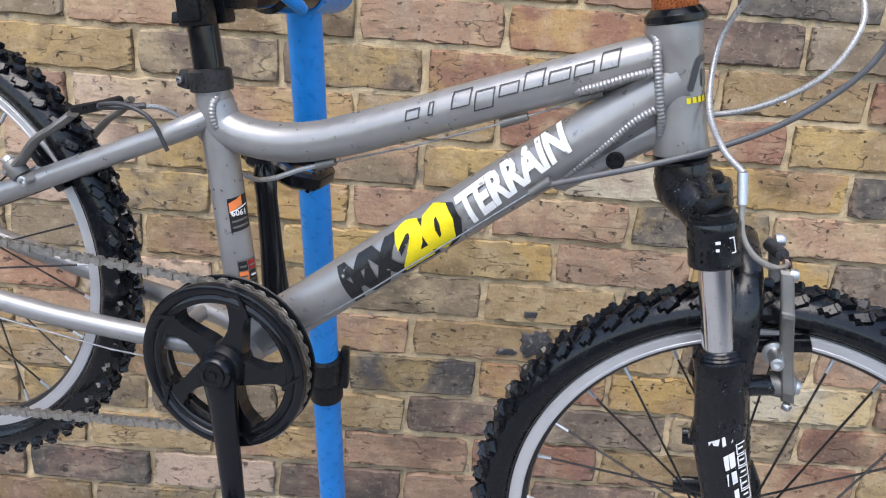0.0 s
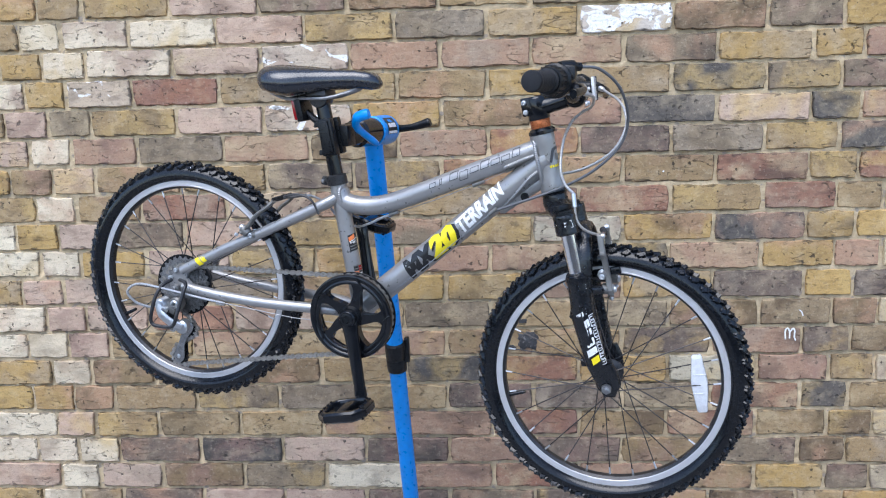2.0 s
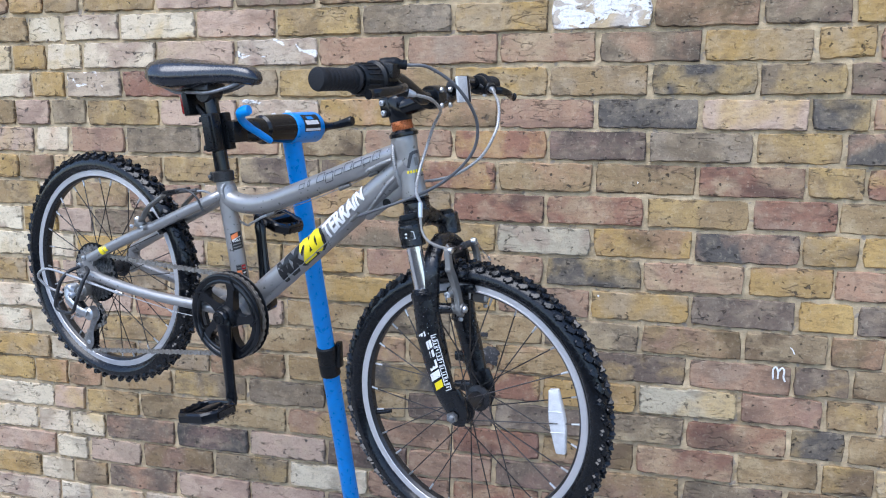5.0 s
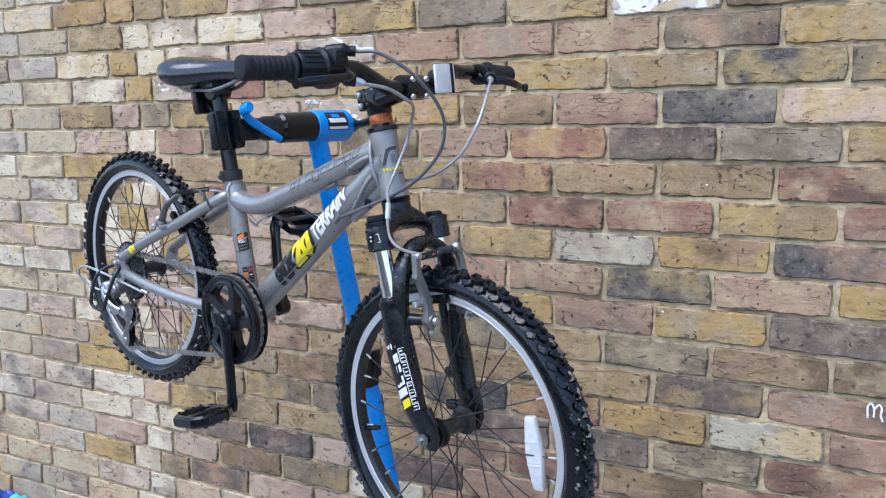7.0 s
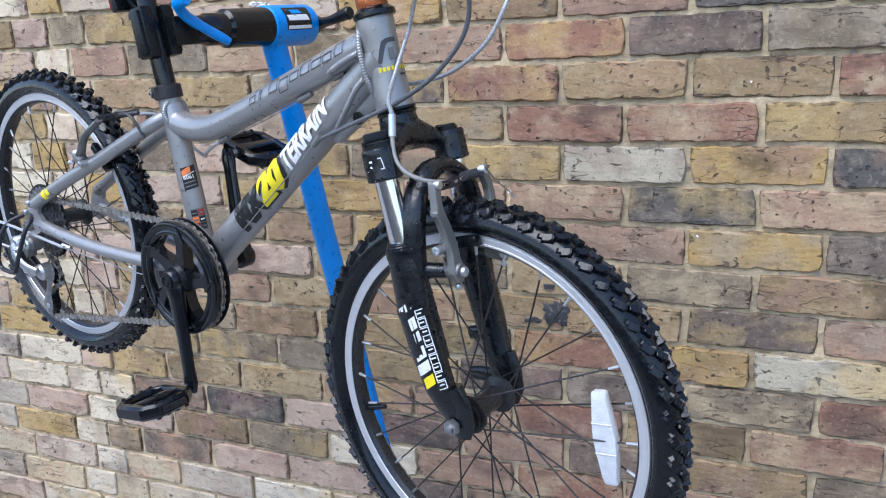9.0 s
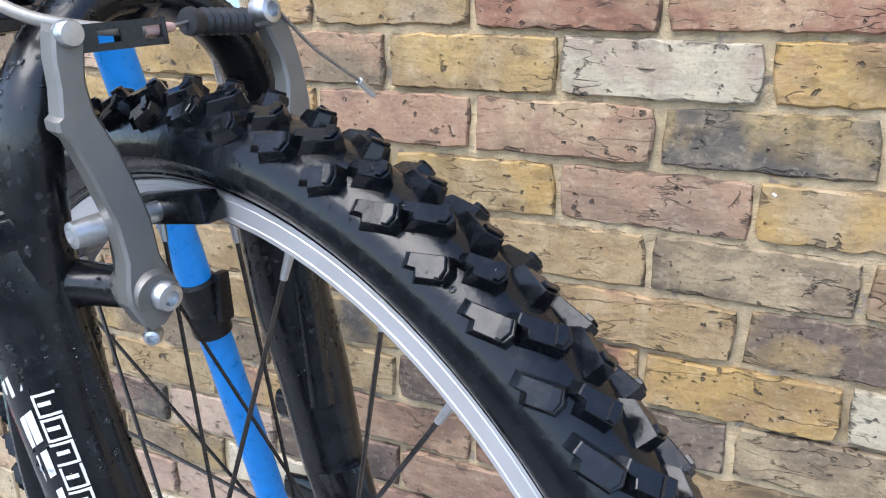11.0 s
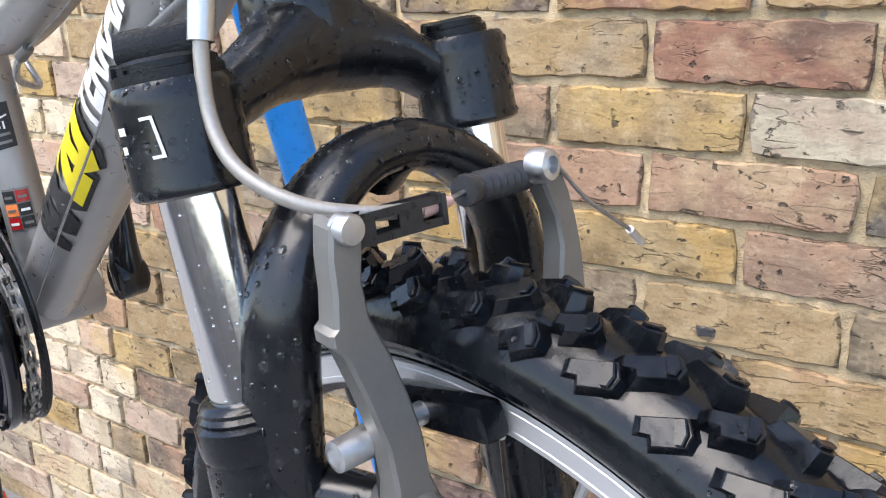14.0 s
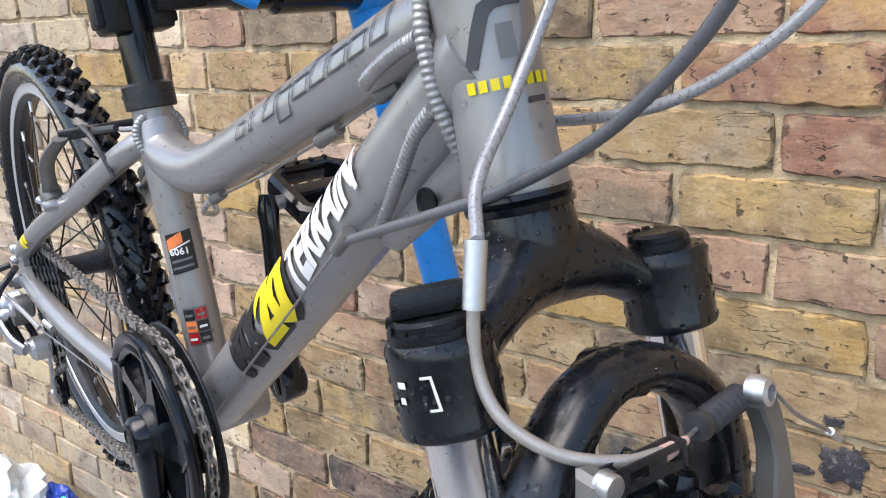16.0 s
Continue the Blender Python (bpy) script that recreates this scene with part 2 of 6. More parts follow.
YELLOW = material("yellow_decal", (0.83, 0.67, 0.01), 0.38, var=0.06, scale=90, spots=((0.32, 0.32, 0.30), 0.70, 200))
BLACK_DECAL = material("black_decal", (0.012, 0.012, 0.013), 0.35, var=0.2, scale=90, spots=((0.30, 0.30, 0.30), 0.68, 180))
DARK_DECAL = material("dark_grey_decal", (0.045, 0.045, 0.05), 0.4, var=0.1, scale=90)
ORANGE = material("orange_decal", (0.80, 0.22, 0.06), 0.4, var=0.1, scale=300)
REFLECTOR = material("clear_reflector", (0.72, 0.73, 0.74), 0.16, var=0.12, scale=140, bump=0.7, bump_scale=1100, coat=0.8)
RED_LENS = material("red_reflector", (0.35, 0.012, 0.015), 0.2, var=0.15, scale=200, coat=0.6)
PLASTIC_WHITE = material("bag_white", (0.72, 0.73, 0.72), 0.35, var=0.12, scale=20, bump=0.5, bump_scale=60)
PLASTIC_TEAL = material("bag_turquoise", (0.10, 0.56, 0.55), 0.35, var=0.15, scale=20, bump=0.5, bump_scale=60)
PLASTIC_BLUE = material("bag_blue", (0.03, 0.08, 0.42), 0.35, var=0.15, scale=20, bump=0.5, bump_scale=60)
PLASTIC_RED = material("bag_red", (0.72, 0.08, 0.05), 0.35, var=0.15, scale=20, bump=0.5, bump_scale=60)


# ---- mesh helpers ----
def V(f, u, r=0.0):
    """Bicycle place: f ahead of the rear axle, u above it, r to the rider's right."""
    return Vector((f, -r, u))


def finish(bm, mat, angle=38):
    me = bpy.data.meshes.new("mesh")
    bmesh.ops.recalc_face_normals(bm, faces=bm.faces)
    limit = radians(angle)
    for fc in bm.faces:
        fc.smooth = True
    for e in bm.edges:
        e.smooth = len(e.link_faces) == 2 and e.calc_face_angle(0) < limit
    bm.to_mesh(me)
    bm.free()
    if mat:
        me.materials.append(mat)
    return me


def part(name, bm, mat, parent, label="", angle=38):
    ob = new(name, finish(bm, mat, angle) if isinstance(bm, bmesh.types.BMesh) else bm)
    ob.parent = parent
    return tagged(ob, label)


def empty(name, m, label, category, group="", kind=""):
    ob = new(name)
    ob.empty_display_size = 0.05
    ob.matrix_world = m
    return tagged(ob, label, category, group, kind)


def ring_loop(bm, centre, a, b, ra, rb, seg):
    return [bm.verts.new(centre + a * (ra * math.cos(2 * math.pi * k / seg)) + b * (rb * math.sin(2 * math.pi * k / seg))) for k in range(seg)]


def bridge(bm, p, q):
    k = len(p)
    for i in range(k):
        bm.faces.new((p[i], p[(i + 1) % k], q[(i + 1) % k], q[i]))


def spline(pts, n=10):
    """Smooth points through pts (Catmull-Rom)."""
    P = [Vector(p) for p in pts]
    P = [P[0] * 2 - P[1]] + P + [P[-1] * 2 - P[-2]]
    out = []
    for i in range(1, len(P) - 2):
        for k in range(n):
            t = k / n
            out.append(0.5 * ((2 * P[i]) + (P[i + 1] - P[i - 1]) * t + (2 * P[i - 1] - 5 * P[i] + 4 * P[i + 1] - P[i + 2]) * t * t + (3 * P[i] - P[i - 1] - 3 * P[i + 1] + P[i + 2]) * t ** 3))
    return out + [P[-2]]


def tube(bm, pts, rad, seg=14, flat=1.0, side=None, caps=True):
    """A swept tube; rad is one radius or one a point; flat squeezes it across the side vector."""
    pts = [Vector(p) for p in pts]
    n = len(pts)
    rads = [rad] * n if isinstance(rad, (int, float)) else [rad[0] + (rad[-1] - rad[0]) * i / (n - 1) for i in range(n)] if len(rad) == 2 else rad
    flats = flat if isinstance(flat, (list, tuple)) else [flat] * n
    prev, a = None, None
    for i, p in enumerate(pts):
        t = (pts[min(i + 1, n - 1)] - pts[max(i - 1, 0)]).normalized()
        if a is None:
            a = Vector(side) if side else (Vector((0, 1, 0)) if abs(t.y) < 0.9 else Vector((1, 0, 0)))
        a = (a - t * a.dot(t)).normalized()
        b = t.cross(a)
        loop = ring_loop(bm, p, a, b, rads[i] * flats[i], rads[i], seg)
        if prev:
            bridge(bm, prev, loop)
        elif caps:
            bm.faces.new(loop[::-1])
        prev = loop
    if caps:
        bm.faces.new(prev)
    return bm


def lathe(bm, base, axis, profile, seg=32, closed=False):
    """Turn (radius, height) pairs about the axis through base."""
    axis = Vector(axis).normalized()
    a = (Vector((1, 0, 0)) if abs(axis.x) < 0.9 else Vector((0, 0, 1))).cross(axis).normalized()
    b = axis.cross(a)
    loops = [ring_loop(bm, Vector(base) + axis * h, a, b, r, r, seg) for r, h in profile]
    for p, q in zip(loops, loops[1:]):
        bridge(bm, p, q)
    if closed:
        bridge(bm, loops[-1], loops[0])
    else:
        bm.faces.new(loops[0][::-1])
        bm.faces.new(loops[-1])
    return bm


def block(bm, centre, size, turn=None, taper=1.0, bevel=0.0):
    """A box with a tapered top and bevelled edges."""
    m = (turn or Matrix.Identity(3)).to_4x4()
    m.translation = Vector(centre)
    vs = []
    for z, k in ((-0.5, 1.0), (0.5, taper)):
        for x, y in ((-0.5, -0.5), (0.5, -0.5), (0.5, 0.5), (-0.5, 0.5)):
            vs.append(bm.verts.new(m @ Vector((x * size[0] * k, y * size[1] * k, z * size[2]))))
    fs = [bm.faces.new([vs[i] for i in q]) for q in ((3, 2, 1, 0), (4, 5, 6, 7), (0, 1, 5, 4), (1, 2, 6, 5), (2, 3, 7, 6), (3, 0, 4, 7))]
    if bevel:
        es = list({e for fc in fs for e in fc.edges})
        bmesh.ops.bevel(bm, geom=es, offset=bevel, segments=2, affect="EDGES", profile=0.6)
    return bm


def B():
    return bmesh.new()


def bolt(name, place, axis, r, h, mat, parent, label="", socket=True):
    """A button-headed bolt with a hexagon socket."""
    pr = [(r, 0), (r, h * 0.55), (r * 0.82, h * 0.9), (r * 0.5, h)]
    bm = lathe(B(), place, axis, pr + ([(r * 0.46, h * 0.55), (r * 0.02, h * 0.55)] if socket else [(r * 0.05, h)]), 18)
    return part(name, bm, mat, parent, label)


def wrapped(bm, loops, origin, along, radius, up0, lift=0.0006):
    """Lay flat shapes, given as lists of (x along the tube, y round it), onto a tube's skin. up0 is the direction of y = 0 from the axis."""
    along, up0 = Vector(along).normalized(), Vector(up0)
    up0 = (up0 - along * up0.dot(along)).normalized()
    side = along.cross(up0)
    return lambda x, y, k=0.0: Vector(origin) + along * x + (up0 * math.cos(y / radius) + side * math.sin(y / radius)) * (radius + lift + k)


def text_mesh(body, size, shear=0.0, bold=0.0):
    cu = bpy.data.curves.new("lettering", "FONT")
    cu.body, cu.size, cu.shear, cu.offset = body, size, shear, bold
    cu.resolution_u = 2
    ob = bpy.data.objects.new("lettering", cu)
    scene.collection.objects.link(ob)
    me = bpy.data.meshes.new_from_object(ob.evaluated_get(bpy.context.evaluated_depsgraph_get()))
    bpy.data.objects.remove(ob)
    bm = B()
    bm.from_mesh(me)
    bmesh.ops.triangulate(bm, faces=bm.faces)
    for _ in range(3):
        long = [e for e in bm.edges if e.calc_length() > size * 0.16]
        if long:
            bmesh.ops.subdivide_edges(bm, edges=long, cuts=1)
            bmesh.ops.triangulate(bm, faces=bm.faces)
    return bm


def patch(fn, x0, x1, y0, y1, nx=2, ny=8, slant=0.0):
    """A rectangle (slanted if wished) laid on a tube."""
    bm = B()
    g = [[bm.verts.new(fn(x0 + (x1 - x0) * i / nx + slant * (y0 + (y1 - y0) * j / ny), y0 + (y1 - y0) * j / ny)) for j in range(ny + 1)] for i in range(nx + 1)]
    for i in range(nx):
        for j in range(ny):
            bm.faces.new((g[i][j], g[i + 1][j], g[i + 1][j + 1], g[i][j + 1]))
    return bm


# ---- brick wall and ground ----
COURSE, PITCH, TOP_ROW_Z = 0.075, 0.2305, 1.55
ground = B()
for q in ((-60, -60), (60, -60), (60, 0.3), (-60, 0.3)):
    ground.verts.new((q[0], q[1], 0))
ground.faces.new(ground.verts[:])
tagged(part("ground", ground, PAVING, None), "grey concrete yard in front of a brick wall", "ground", kind="structure")

def wall_mesh():
    """The wall's core with a worn, uneven mortar face between the bricks."""
    step, x0, x1, z0, z1 = 0.0125, -1.25, 1.40, 0.20, 1.72
    nx, nz = round((x1 - x0) / step), round((z1 - z0) / step)
    vs, fs = [], []
    for k in range(nz + 1):
        for i in range(nx + 1):
            x, z = x0 + step * i, z0 + step * k
            p = Vector((x, 0.0, z))
            d = 0.0035 + 0.0030 * noise.noise(p * 9.0) + 0.0032 * noise.noise(p * 34.0) + 0.0022 * noise.noise(p * 90.0)
            edge = i in (0, nx) or k in (0, nz)
            vs.append((x, 0.004 if edge else max(-0.0008, min(0.011, d)), z))
    w = nx + 1
    fs = [(k * w + i, k * w + i + 1, (k + 1) * w + i + 1, (k + 1) * w + i) for k in range(nz) for i in range(nx)]
    base = len(vs)
    # the plain face round the worn part, and the sides, top and back
    a, b, c, d = 0, nx, nz * w + nx, nz * w
    vs += [(-6.2, 0.004, -0.15), (5.8, 0.004, -0.15), (5.8, 0.004, 3.15), (-6.2, 0.004, 3.15), (-6.2, 0.31, -0.15), (5.8, 0.31, -0.15), (5.8, 0.31, 3.15), (-6.2, 0.31, 3.15)]
    o = [base + k for k in range(8)]
    fs += [(o[0], o[1], *range(b, a - 1, -1)), (o[1], o[2], *[nz * w + nx - k * w for k in range(nz + 1)]), (o[2], o[3], *range(d, c + 1)), (o[3], o[0], *[k * w for k in range(nz + 1)])]
    fs += [(o[0], o[4], o[5], o[1]), (o[1], o[5], o[6], o[2]), (o[2], o[6], o[7], o[3]), (o[3], o[7], o[4], o[0]), (o[4], o[7], o[6], o[5])]
    me = bpy.data.meshes.new("mesh")
    me.from_pydata(vs, [], fs)
    me.materials.append(MORTAR)
    return me


wall = tagged(part("wall_north", wall_mesh(), MORTAR, None), "old stock brick wall with sandy worn mortar joints", "wall", kind="structure")


def course_joints(i):
    """The upright joints of course i, counted down from the top row."""
    if i % 2:
        left, mid = [-0.955, -0.843, -0.663], [-0.663 + PITCH * k for k in range(1, 8)]
        right = [1.135, 1.25]
    else:
        left, mid = [-1.015, -0.90, -0.782], [-0.782 + PITCH * k for k in range(1, 9)]
        right = [1.185]
    xs = [left[0] - PITCH * k for k in range(14, 0, -1)] + left + mid + right
    return xs + [xs[-1] + PITCH * k for k in range(1, 12)]


# unseen walls added to close the yard, height and tone set for reflections
for nm, c_, sz in (("unseen_wall_south", (-0.2, -4.6, 0.65), (12, 0.25, 1.3)), ("unseen_wall_east", (5.6, -2.2, 0.65), (0.25, 4.4, 1.3)), ("unseen_wall_west", (-5.9, -2.2, 0.65), (0.25, 4.4, 1.3))):
    tagged(part(nm, block(B(), c_, sz), CLOSING_WALL, None), "plain grey rendered wall added out of view", "wall", kind="structure")

# the tones of the courses, from the header strip at the bike's tail onwards
TONES = {
    -1: "ccyocpygbco", 0: "ooqgbogyopc", 1: "cccqogyWbgyc", 2: "ccqwpppgyypc", 3: "ywroooyodggc", 4: "goqwyopdqdpgk", 5: "cpgpbprkgodoyc",
    6: "qookkroororkrg", 7: "corqporrororor", 8: "qgqogosydyydpr", 9: "cyqgyppdpypkob", 10: "qogoyypykykkgb", 11: "qqrqogogobbgkb", 12: "qopopookpkbrbg",
    13: "coobodryspogob", 14: "ooggokkgrdogkb", 15: "qooopprorobgkb", 16: "ckdqkpkogbogbk", 17: "cqbgcprpoygpbo", 18: "okqqkgkpboygpc", 19: "coqobgpyokpbog",
}


def brick_mesh(length, seed, height=0.0665, depth=0.03):
    """A worn brick: a ragged outline with chipped corners, a crisp broken arris and a nearly flat face."""
    rng = random.Random(seed)
    bm = B()
    nx, nz = max(4, round(length / 0.020)), 3
    hx, hz = length / 2, height / 2
    ring = [(-hx + 2 * hx * k / nx, -hz) for k in range(nx)] + [(hx, -hz + 2 * hz * k / nz) for k in range(nz)]
    ring += [(hx - 2 * hx * k / nx, hz) for k in range(nx)] + [(-hx, hz - 2 * hz * k / nz) for k in range(nz)]
    outer = []
    for x, z in ring:
        corner = abs(abs(x) - hx) < 1e-6 and abs(abs(z) - hz) < 1e-6
        c = rng.uniform(0.0, 0.0035) if corner else rng.choice((0, 0, 0, 0.003)) * rng.random()
        outer.append((x - math.copysign(c, x) + rng.uniform(-0.0018, 0.0018), z - math.copysign(c * 0.7, z) + rng.uniform(-0.0018, 0.0018)))
    loops = []
    for y, lo, hi in ((depth, 0.0, 0.0), (0.0, 0.0, 0.0), (-0.0032, 0.0010, 0.0034)):
        lp = []
        for x, z in outer:
            c = rng.uniform(lo, hi)
            lp.append(bm.verts.new((x - math.copysign(min(c, abs(x)), x), y + (rng.uniform(-0.0006, 0.0006) if y < 0.01 else 0), z - math.copysign(min(c, abs(z)), z))))
        loops.append(lp)
    for p, q in zip(loops, loops[1:]):
        bridge(bm, p, q)
    bm.faces.new(loops[-1])
    return finish(bm, None, 25)


rng = random.Random(5)
variants = {}
rest_v, rest_f = [], []
for i in range(-16, 22):
    z0 = TOP_ROW_Z - COURSE * (i - 1)
    xs = course_joints(i)
    tones = TONES.get(i, "")
    first = next(k for k, x in enumerate(xs) if x > (-0.96 if i % 2 else -0.91))
    for k, (xa, xb) in enumerate(zip(xs, xs[1:])):
        length = round((xb - xa - 0.0095) / 0.006) * 0.006
        near = -1.2 < (xa + xb) / 2 < 1.32 and 0.24 < z0 < 1.68
        if length not in variants:
            variants[length] = [brick_mesh(length, 10 * len(variants) + j) for j in range(9 if length > 0.19 else 6)]
        me = rng.choice(variants[length])
        place = Vector(((xa + xb) / 2 + rng.uniform(-0.002, 0.002), rng.uniform(-0.003, 0.002), z0 + COURSE / 2 + rng.uniform(-0.0015, 0.0015)))
        flip = rng.random() < 0.5
        m = Matrix.Translation(place) @ Matrix.Rotation(rng.uniform(-0.012, 0.012) + (math.pi if flip else 0), 4, "Y") @ Matrix.Rotation(rng.uniform(-0.03, 0.03), 4, "X") @ Matrix.Rotation(rng.uniform(-0.012, 0.012), 4, "Z")
        if near:
            tone = tones[k - first] if 0 <= k - first < len(tones) else rng.choice("ccqycycqo")
            key = (me.name, tone)
            if key not in variants:
                variants[key] = me.copy()
                variants[key].materials.clear()
                variants[key].materials.append(BRICK[tone])
            ob = new("brick", variants[key])
            ob.parent, ob.matrix_world = wall, m
        else:
            base = len(rest_v)
            rest_v += [tuple(m @ v.co) for v in me.vertices]
            rest_f += [tuple(base + q for q in p.vertices) for p in me.polygons]
far = bpy.data.meshes.new("mesh")
far.from_pydata(rest_v, [], rest_f)
far.materials.append(BRICK_REST)
ob = new("bricks", far)
ob.parent = wall
tagged(ob, "outer bricks of the wall", kind="stuff")

# white paint marks left on the bricks
for pts in (((1.020, 0.764), (1.019, 0.786), (1.025, 0.793), (1.030, 0.782), (1.030, 0.766)), ((1.030, 0.782), (1.038, 0.792), (1.043, 0.785), (1.042, 0.771), (1.046, 0.760)), ((1.052, 0.842), (1.058, 0.836), (1.062, 0.826)), ((0.618, 0.936), (0.622, 0.933)), ((0.700, 1.206), (0.703, 1.2045))):
    pm = tube(B(), spline([Vector((x, -0.0042, z)) for x, z in pts], 5), 0.0020, 8, 0.45, side=(0, 1, 0))
    part("paint_mark", pm, WHITE, wall, "small white paint mark")



def smear(x, z, w, h, seed):
    """A thin ragged smear of old tar on the wall face."""
    rg = random.Random(seed)
    bm = B()
    n = 26
    rim = []
    for k in range(n):
        a = 2 * math.pi * k / n
        r = rg.uniform(0.78, 1.12)
        sq = 1 / max(abs(math.cos(a)), abs(math.sin(a))) ** 0.7
        rim.append((x + w / 2 * r * sq * math.cos(a), z + h / 2 * r * sq * math.sin(a)))
    back = [bm.verts.new((px, 0.004, pz)) for px, pz in rim]
    low = [bm.verts.new((px, -0.0055, pz)) for px, pz in rim]
    top = [bm.verts.new((x + (px - x) * 0.86, -0.0078 + rg.uniform(-0.0006, 0.0006), z + (pz - z) * 0.86)) for px, pz in rim]
    bridge(bm, back, low), bridge(bm, low, top)
    bm.faces.new(top)
    return part("tar_smear", bm, TAR, wall, "ragged black tar smear", 50)


smear(0.355, 0.766, 0.054, 0.048, 1)
smear(0.306, 0.748, 0.034, 0.012, 2)
smear(0.342, 0.8195, 0.023, 0.011, 3)

# ---- bicycle ----
bike = empty("bicycle", pose(-0.3433, -0.5164, 1.0395, 2.5, 1.1, -12.68), "small silver mountain bike held level in a blue repair stand", "bicycle")
STEER = Vector((-0.22, 0, 1)).normalized()
RIGHT = Vector((0, -1, 0))


def steer_f(u, lead=0.0):
    """How far ahead the steering axis (or a line that much in front of it) lies at height u."""
    return 0.720 + 0.206 * (0.298 - u) + lead


# frame
fb = B()
SEAT_T = V(0.3265, 0.217)
TOP_TUBE = spline([V(0.331, 0.190), V(0.344, 0.171), V(0.385, 0.164), V(0.434, 0.171), V(0.506, 0.196), V(0.601, 0.232), V(0.695, 0.267), V(0.728, 0.279)], 6)
DOWN_A, DOWN_B = V(0.366, -0.036), V(0.731, 0.258)
tube(fb, [V(0.366, -0.04), SEAT_T], 0.0158, 20)
tube(fb, TOP_TUBE, 0.0178, 22)
tube(fb, [DOWN_A.lerp(DOWN_B, k / 8) for k in range(9)], [0.0227] * 4 + [0.0225, 0.0222, 0.0220, 0.0218, 0.022], 22)
lathe(fb, V(0.740, 0.199), STEER, [(0.0215, 0), (0.0222, 0.004), (0.0205, 0.016), (0.0198, 0.05), (0.0205, 0.085), (0.0218, 0.097), (0.0212, 0.102)], 28)
lathe(fb, V(0.366, -0.04, -0.036), RIGHT, [(0.019, 0), (0.0205, 0.002), (0.0205, 0.070), (0.019, 0.072)], 24)
tube(fb, spline([V(0.640, 0.163), V(0.668, 0.182), V(0.705, 0.207), V(0.737, 0.224)], 5), [0.008] + [0.0125] * 14 + [0.015], 14, 0.72)
for s in (1, -1):
    tube(fb, spline([V(0.329, 0.181, 0.006 * s), V(0.300, 0.165, 0.022 * s), V(0.190, 0.116, 0.036 * s), V(0.09, 0.072, 0.050 * s), V(0.012, 0.034, 0.056 * s)], 6), 0.0102, 14)
    tube(fb, spline([V(0.352, -0.040, 0.022 * s), V(0.300, -0.033, 0.037 * s), V(0.183, -0.024, 0.050 * s), V(0.09, -0.012, 0.056 * s), V(0.012, 0.002, 0.058 * s)], 6), 0.0102, 14, 1.0)
    drop = [(-0.016, -0.012), (0.0, -0.020), (0.03, -0.006), (0.034, 0.008), (0.022, 0.020), (0.028, 0.036), (0.012, 0.046), (-0.006, 0.030), (-0.016, 0.012)]
    a = [fb.verts.new(V(x, z, 0.055 * s)) for x, z in drop]
    b = [fb.verts.new(V(x, z, 0.061 * s)) for x, z in drop]
    fb.faces.new(a), fb.faces.new(b), bridge(fb, a, b)
tube(fb, [V(0.296, -0.033, -0.036), V(0.296, -0.033, 0.036)], 0.008, 12)
frame_part = part("frame", fb, SILVER_PAINT, bike, "silver grey aluminium frame with a curved top tube")


def weld(pts, rad=0.0036, pitch=0.0030):
    """A bead of stacked ripples along a line."""
    pts = spline(pts, 40)
    run, line, rads = 0.0, [pts[0]], [rad]
    for a, b in zip(pts, pts[1:]):
        run += (b - a).length
        if run - pitch / 5 * (len(line) - 1) >= pitch / 5:
            line.append(b)
            rads.append(rad * (0.84 + 0.20 * abs(math.sin(math.pi * run / pitch))))
    return part("weld_bead", tube(B(), line, rads, 10), SILVER_PAINT, frame_part, angle=60)


def saddle_ring(p, d, big, small, n=12):
    """A curve where a small tube of direction d runs into a big one at p (big tube along axis big)."""
    big, d = Vector(big).normalized(), Vector(d).normalized()
    side = big.cross(d).normalized()
    out = []
    for k in range(n + 1):
        t = 2 * math.pi * k / n
        off = side * (small * math.cos(t)) + big * (small * 1.05 * math.sin(t))
        out.append(Vector(p) + off + d * (-0.004 * math.cos(t) ** 2))
    return out


st_dir = (SEAT_T - V(0.366, -0.04)).normalized()
weld(saddle_ring(V(0.342, 0.183), V(0.03, -0.012), st_dir, 0.0185))
weld([V(0.702, 0.291, 0.006), V(0.708, 0.284, 0.016), V(0.711, 0.270, 0.0205), V(0.714, 0.256, 0.0215), V(0.717, 0.242, 0.021), V(0.720, 0.228, 0.018), V(0.722, 0.214, 0.012)])
weld([V(0.702, 0.291, -0.006), V(0.708, 0.284, -0.016), V(0.711, 0.270, -0.0205), V(0.714, 0.256, -0.0215), V(0.717, 0.242, -0.021), V(0.722, 0.214, -0.012)])
weld([V(0.645, 0.238, 0.002), V(0.655, 0.241, 0.013), V(0.672, 0.248, 0.0185), V(0.690, 0.256, 0.0205), V(0.709, 0.263, 0.021)])
weld([V(0.645, 0.166, 0.009), V(0.662, 0.182, 0.0125), V(0.682, 0.203, 0.0165), V(0.700, 0.223, 0.0195), V(0.715, 0.235, 0.021)])
# a raised black disc painted as the dark inside of the gusset's opening
part("gusset_hole_shade", lathe(B(), V(0.690, 0.189, 0.0086), RIGHT, [(0.0075, 0), (0.0075, 0.0012), (0.006, 0.0014), (0.0055, 0.0008)], 18), BLACK_PLASTIC, frame_part)
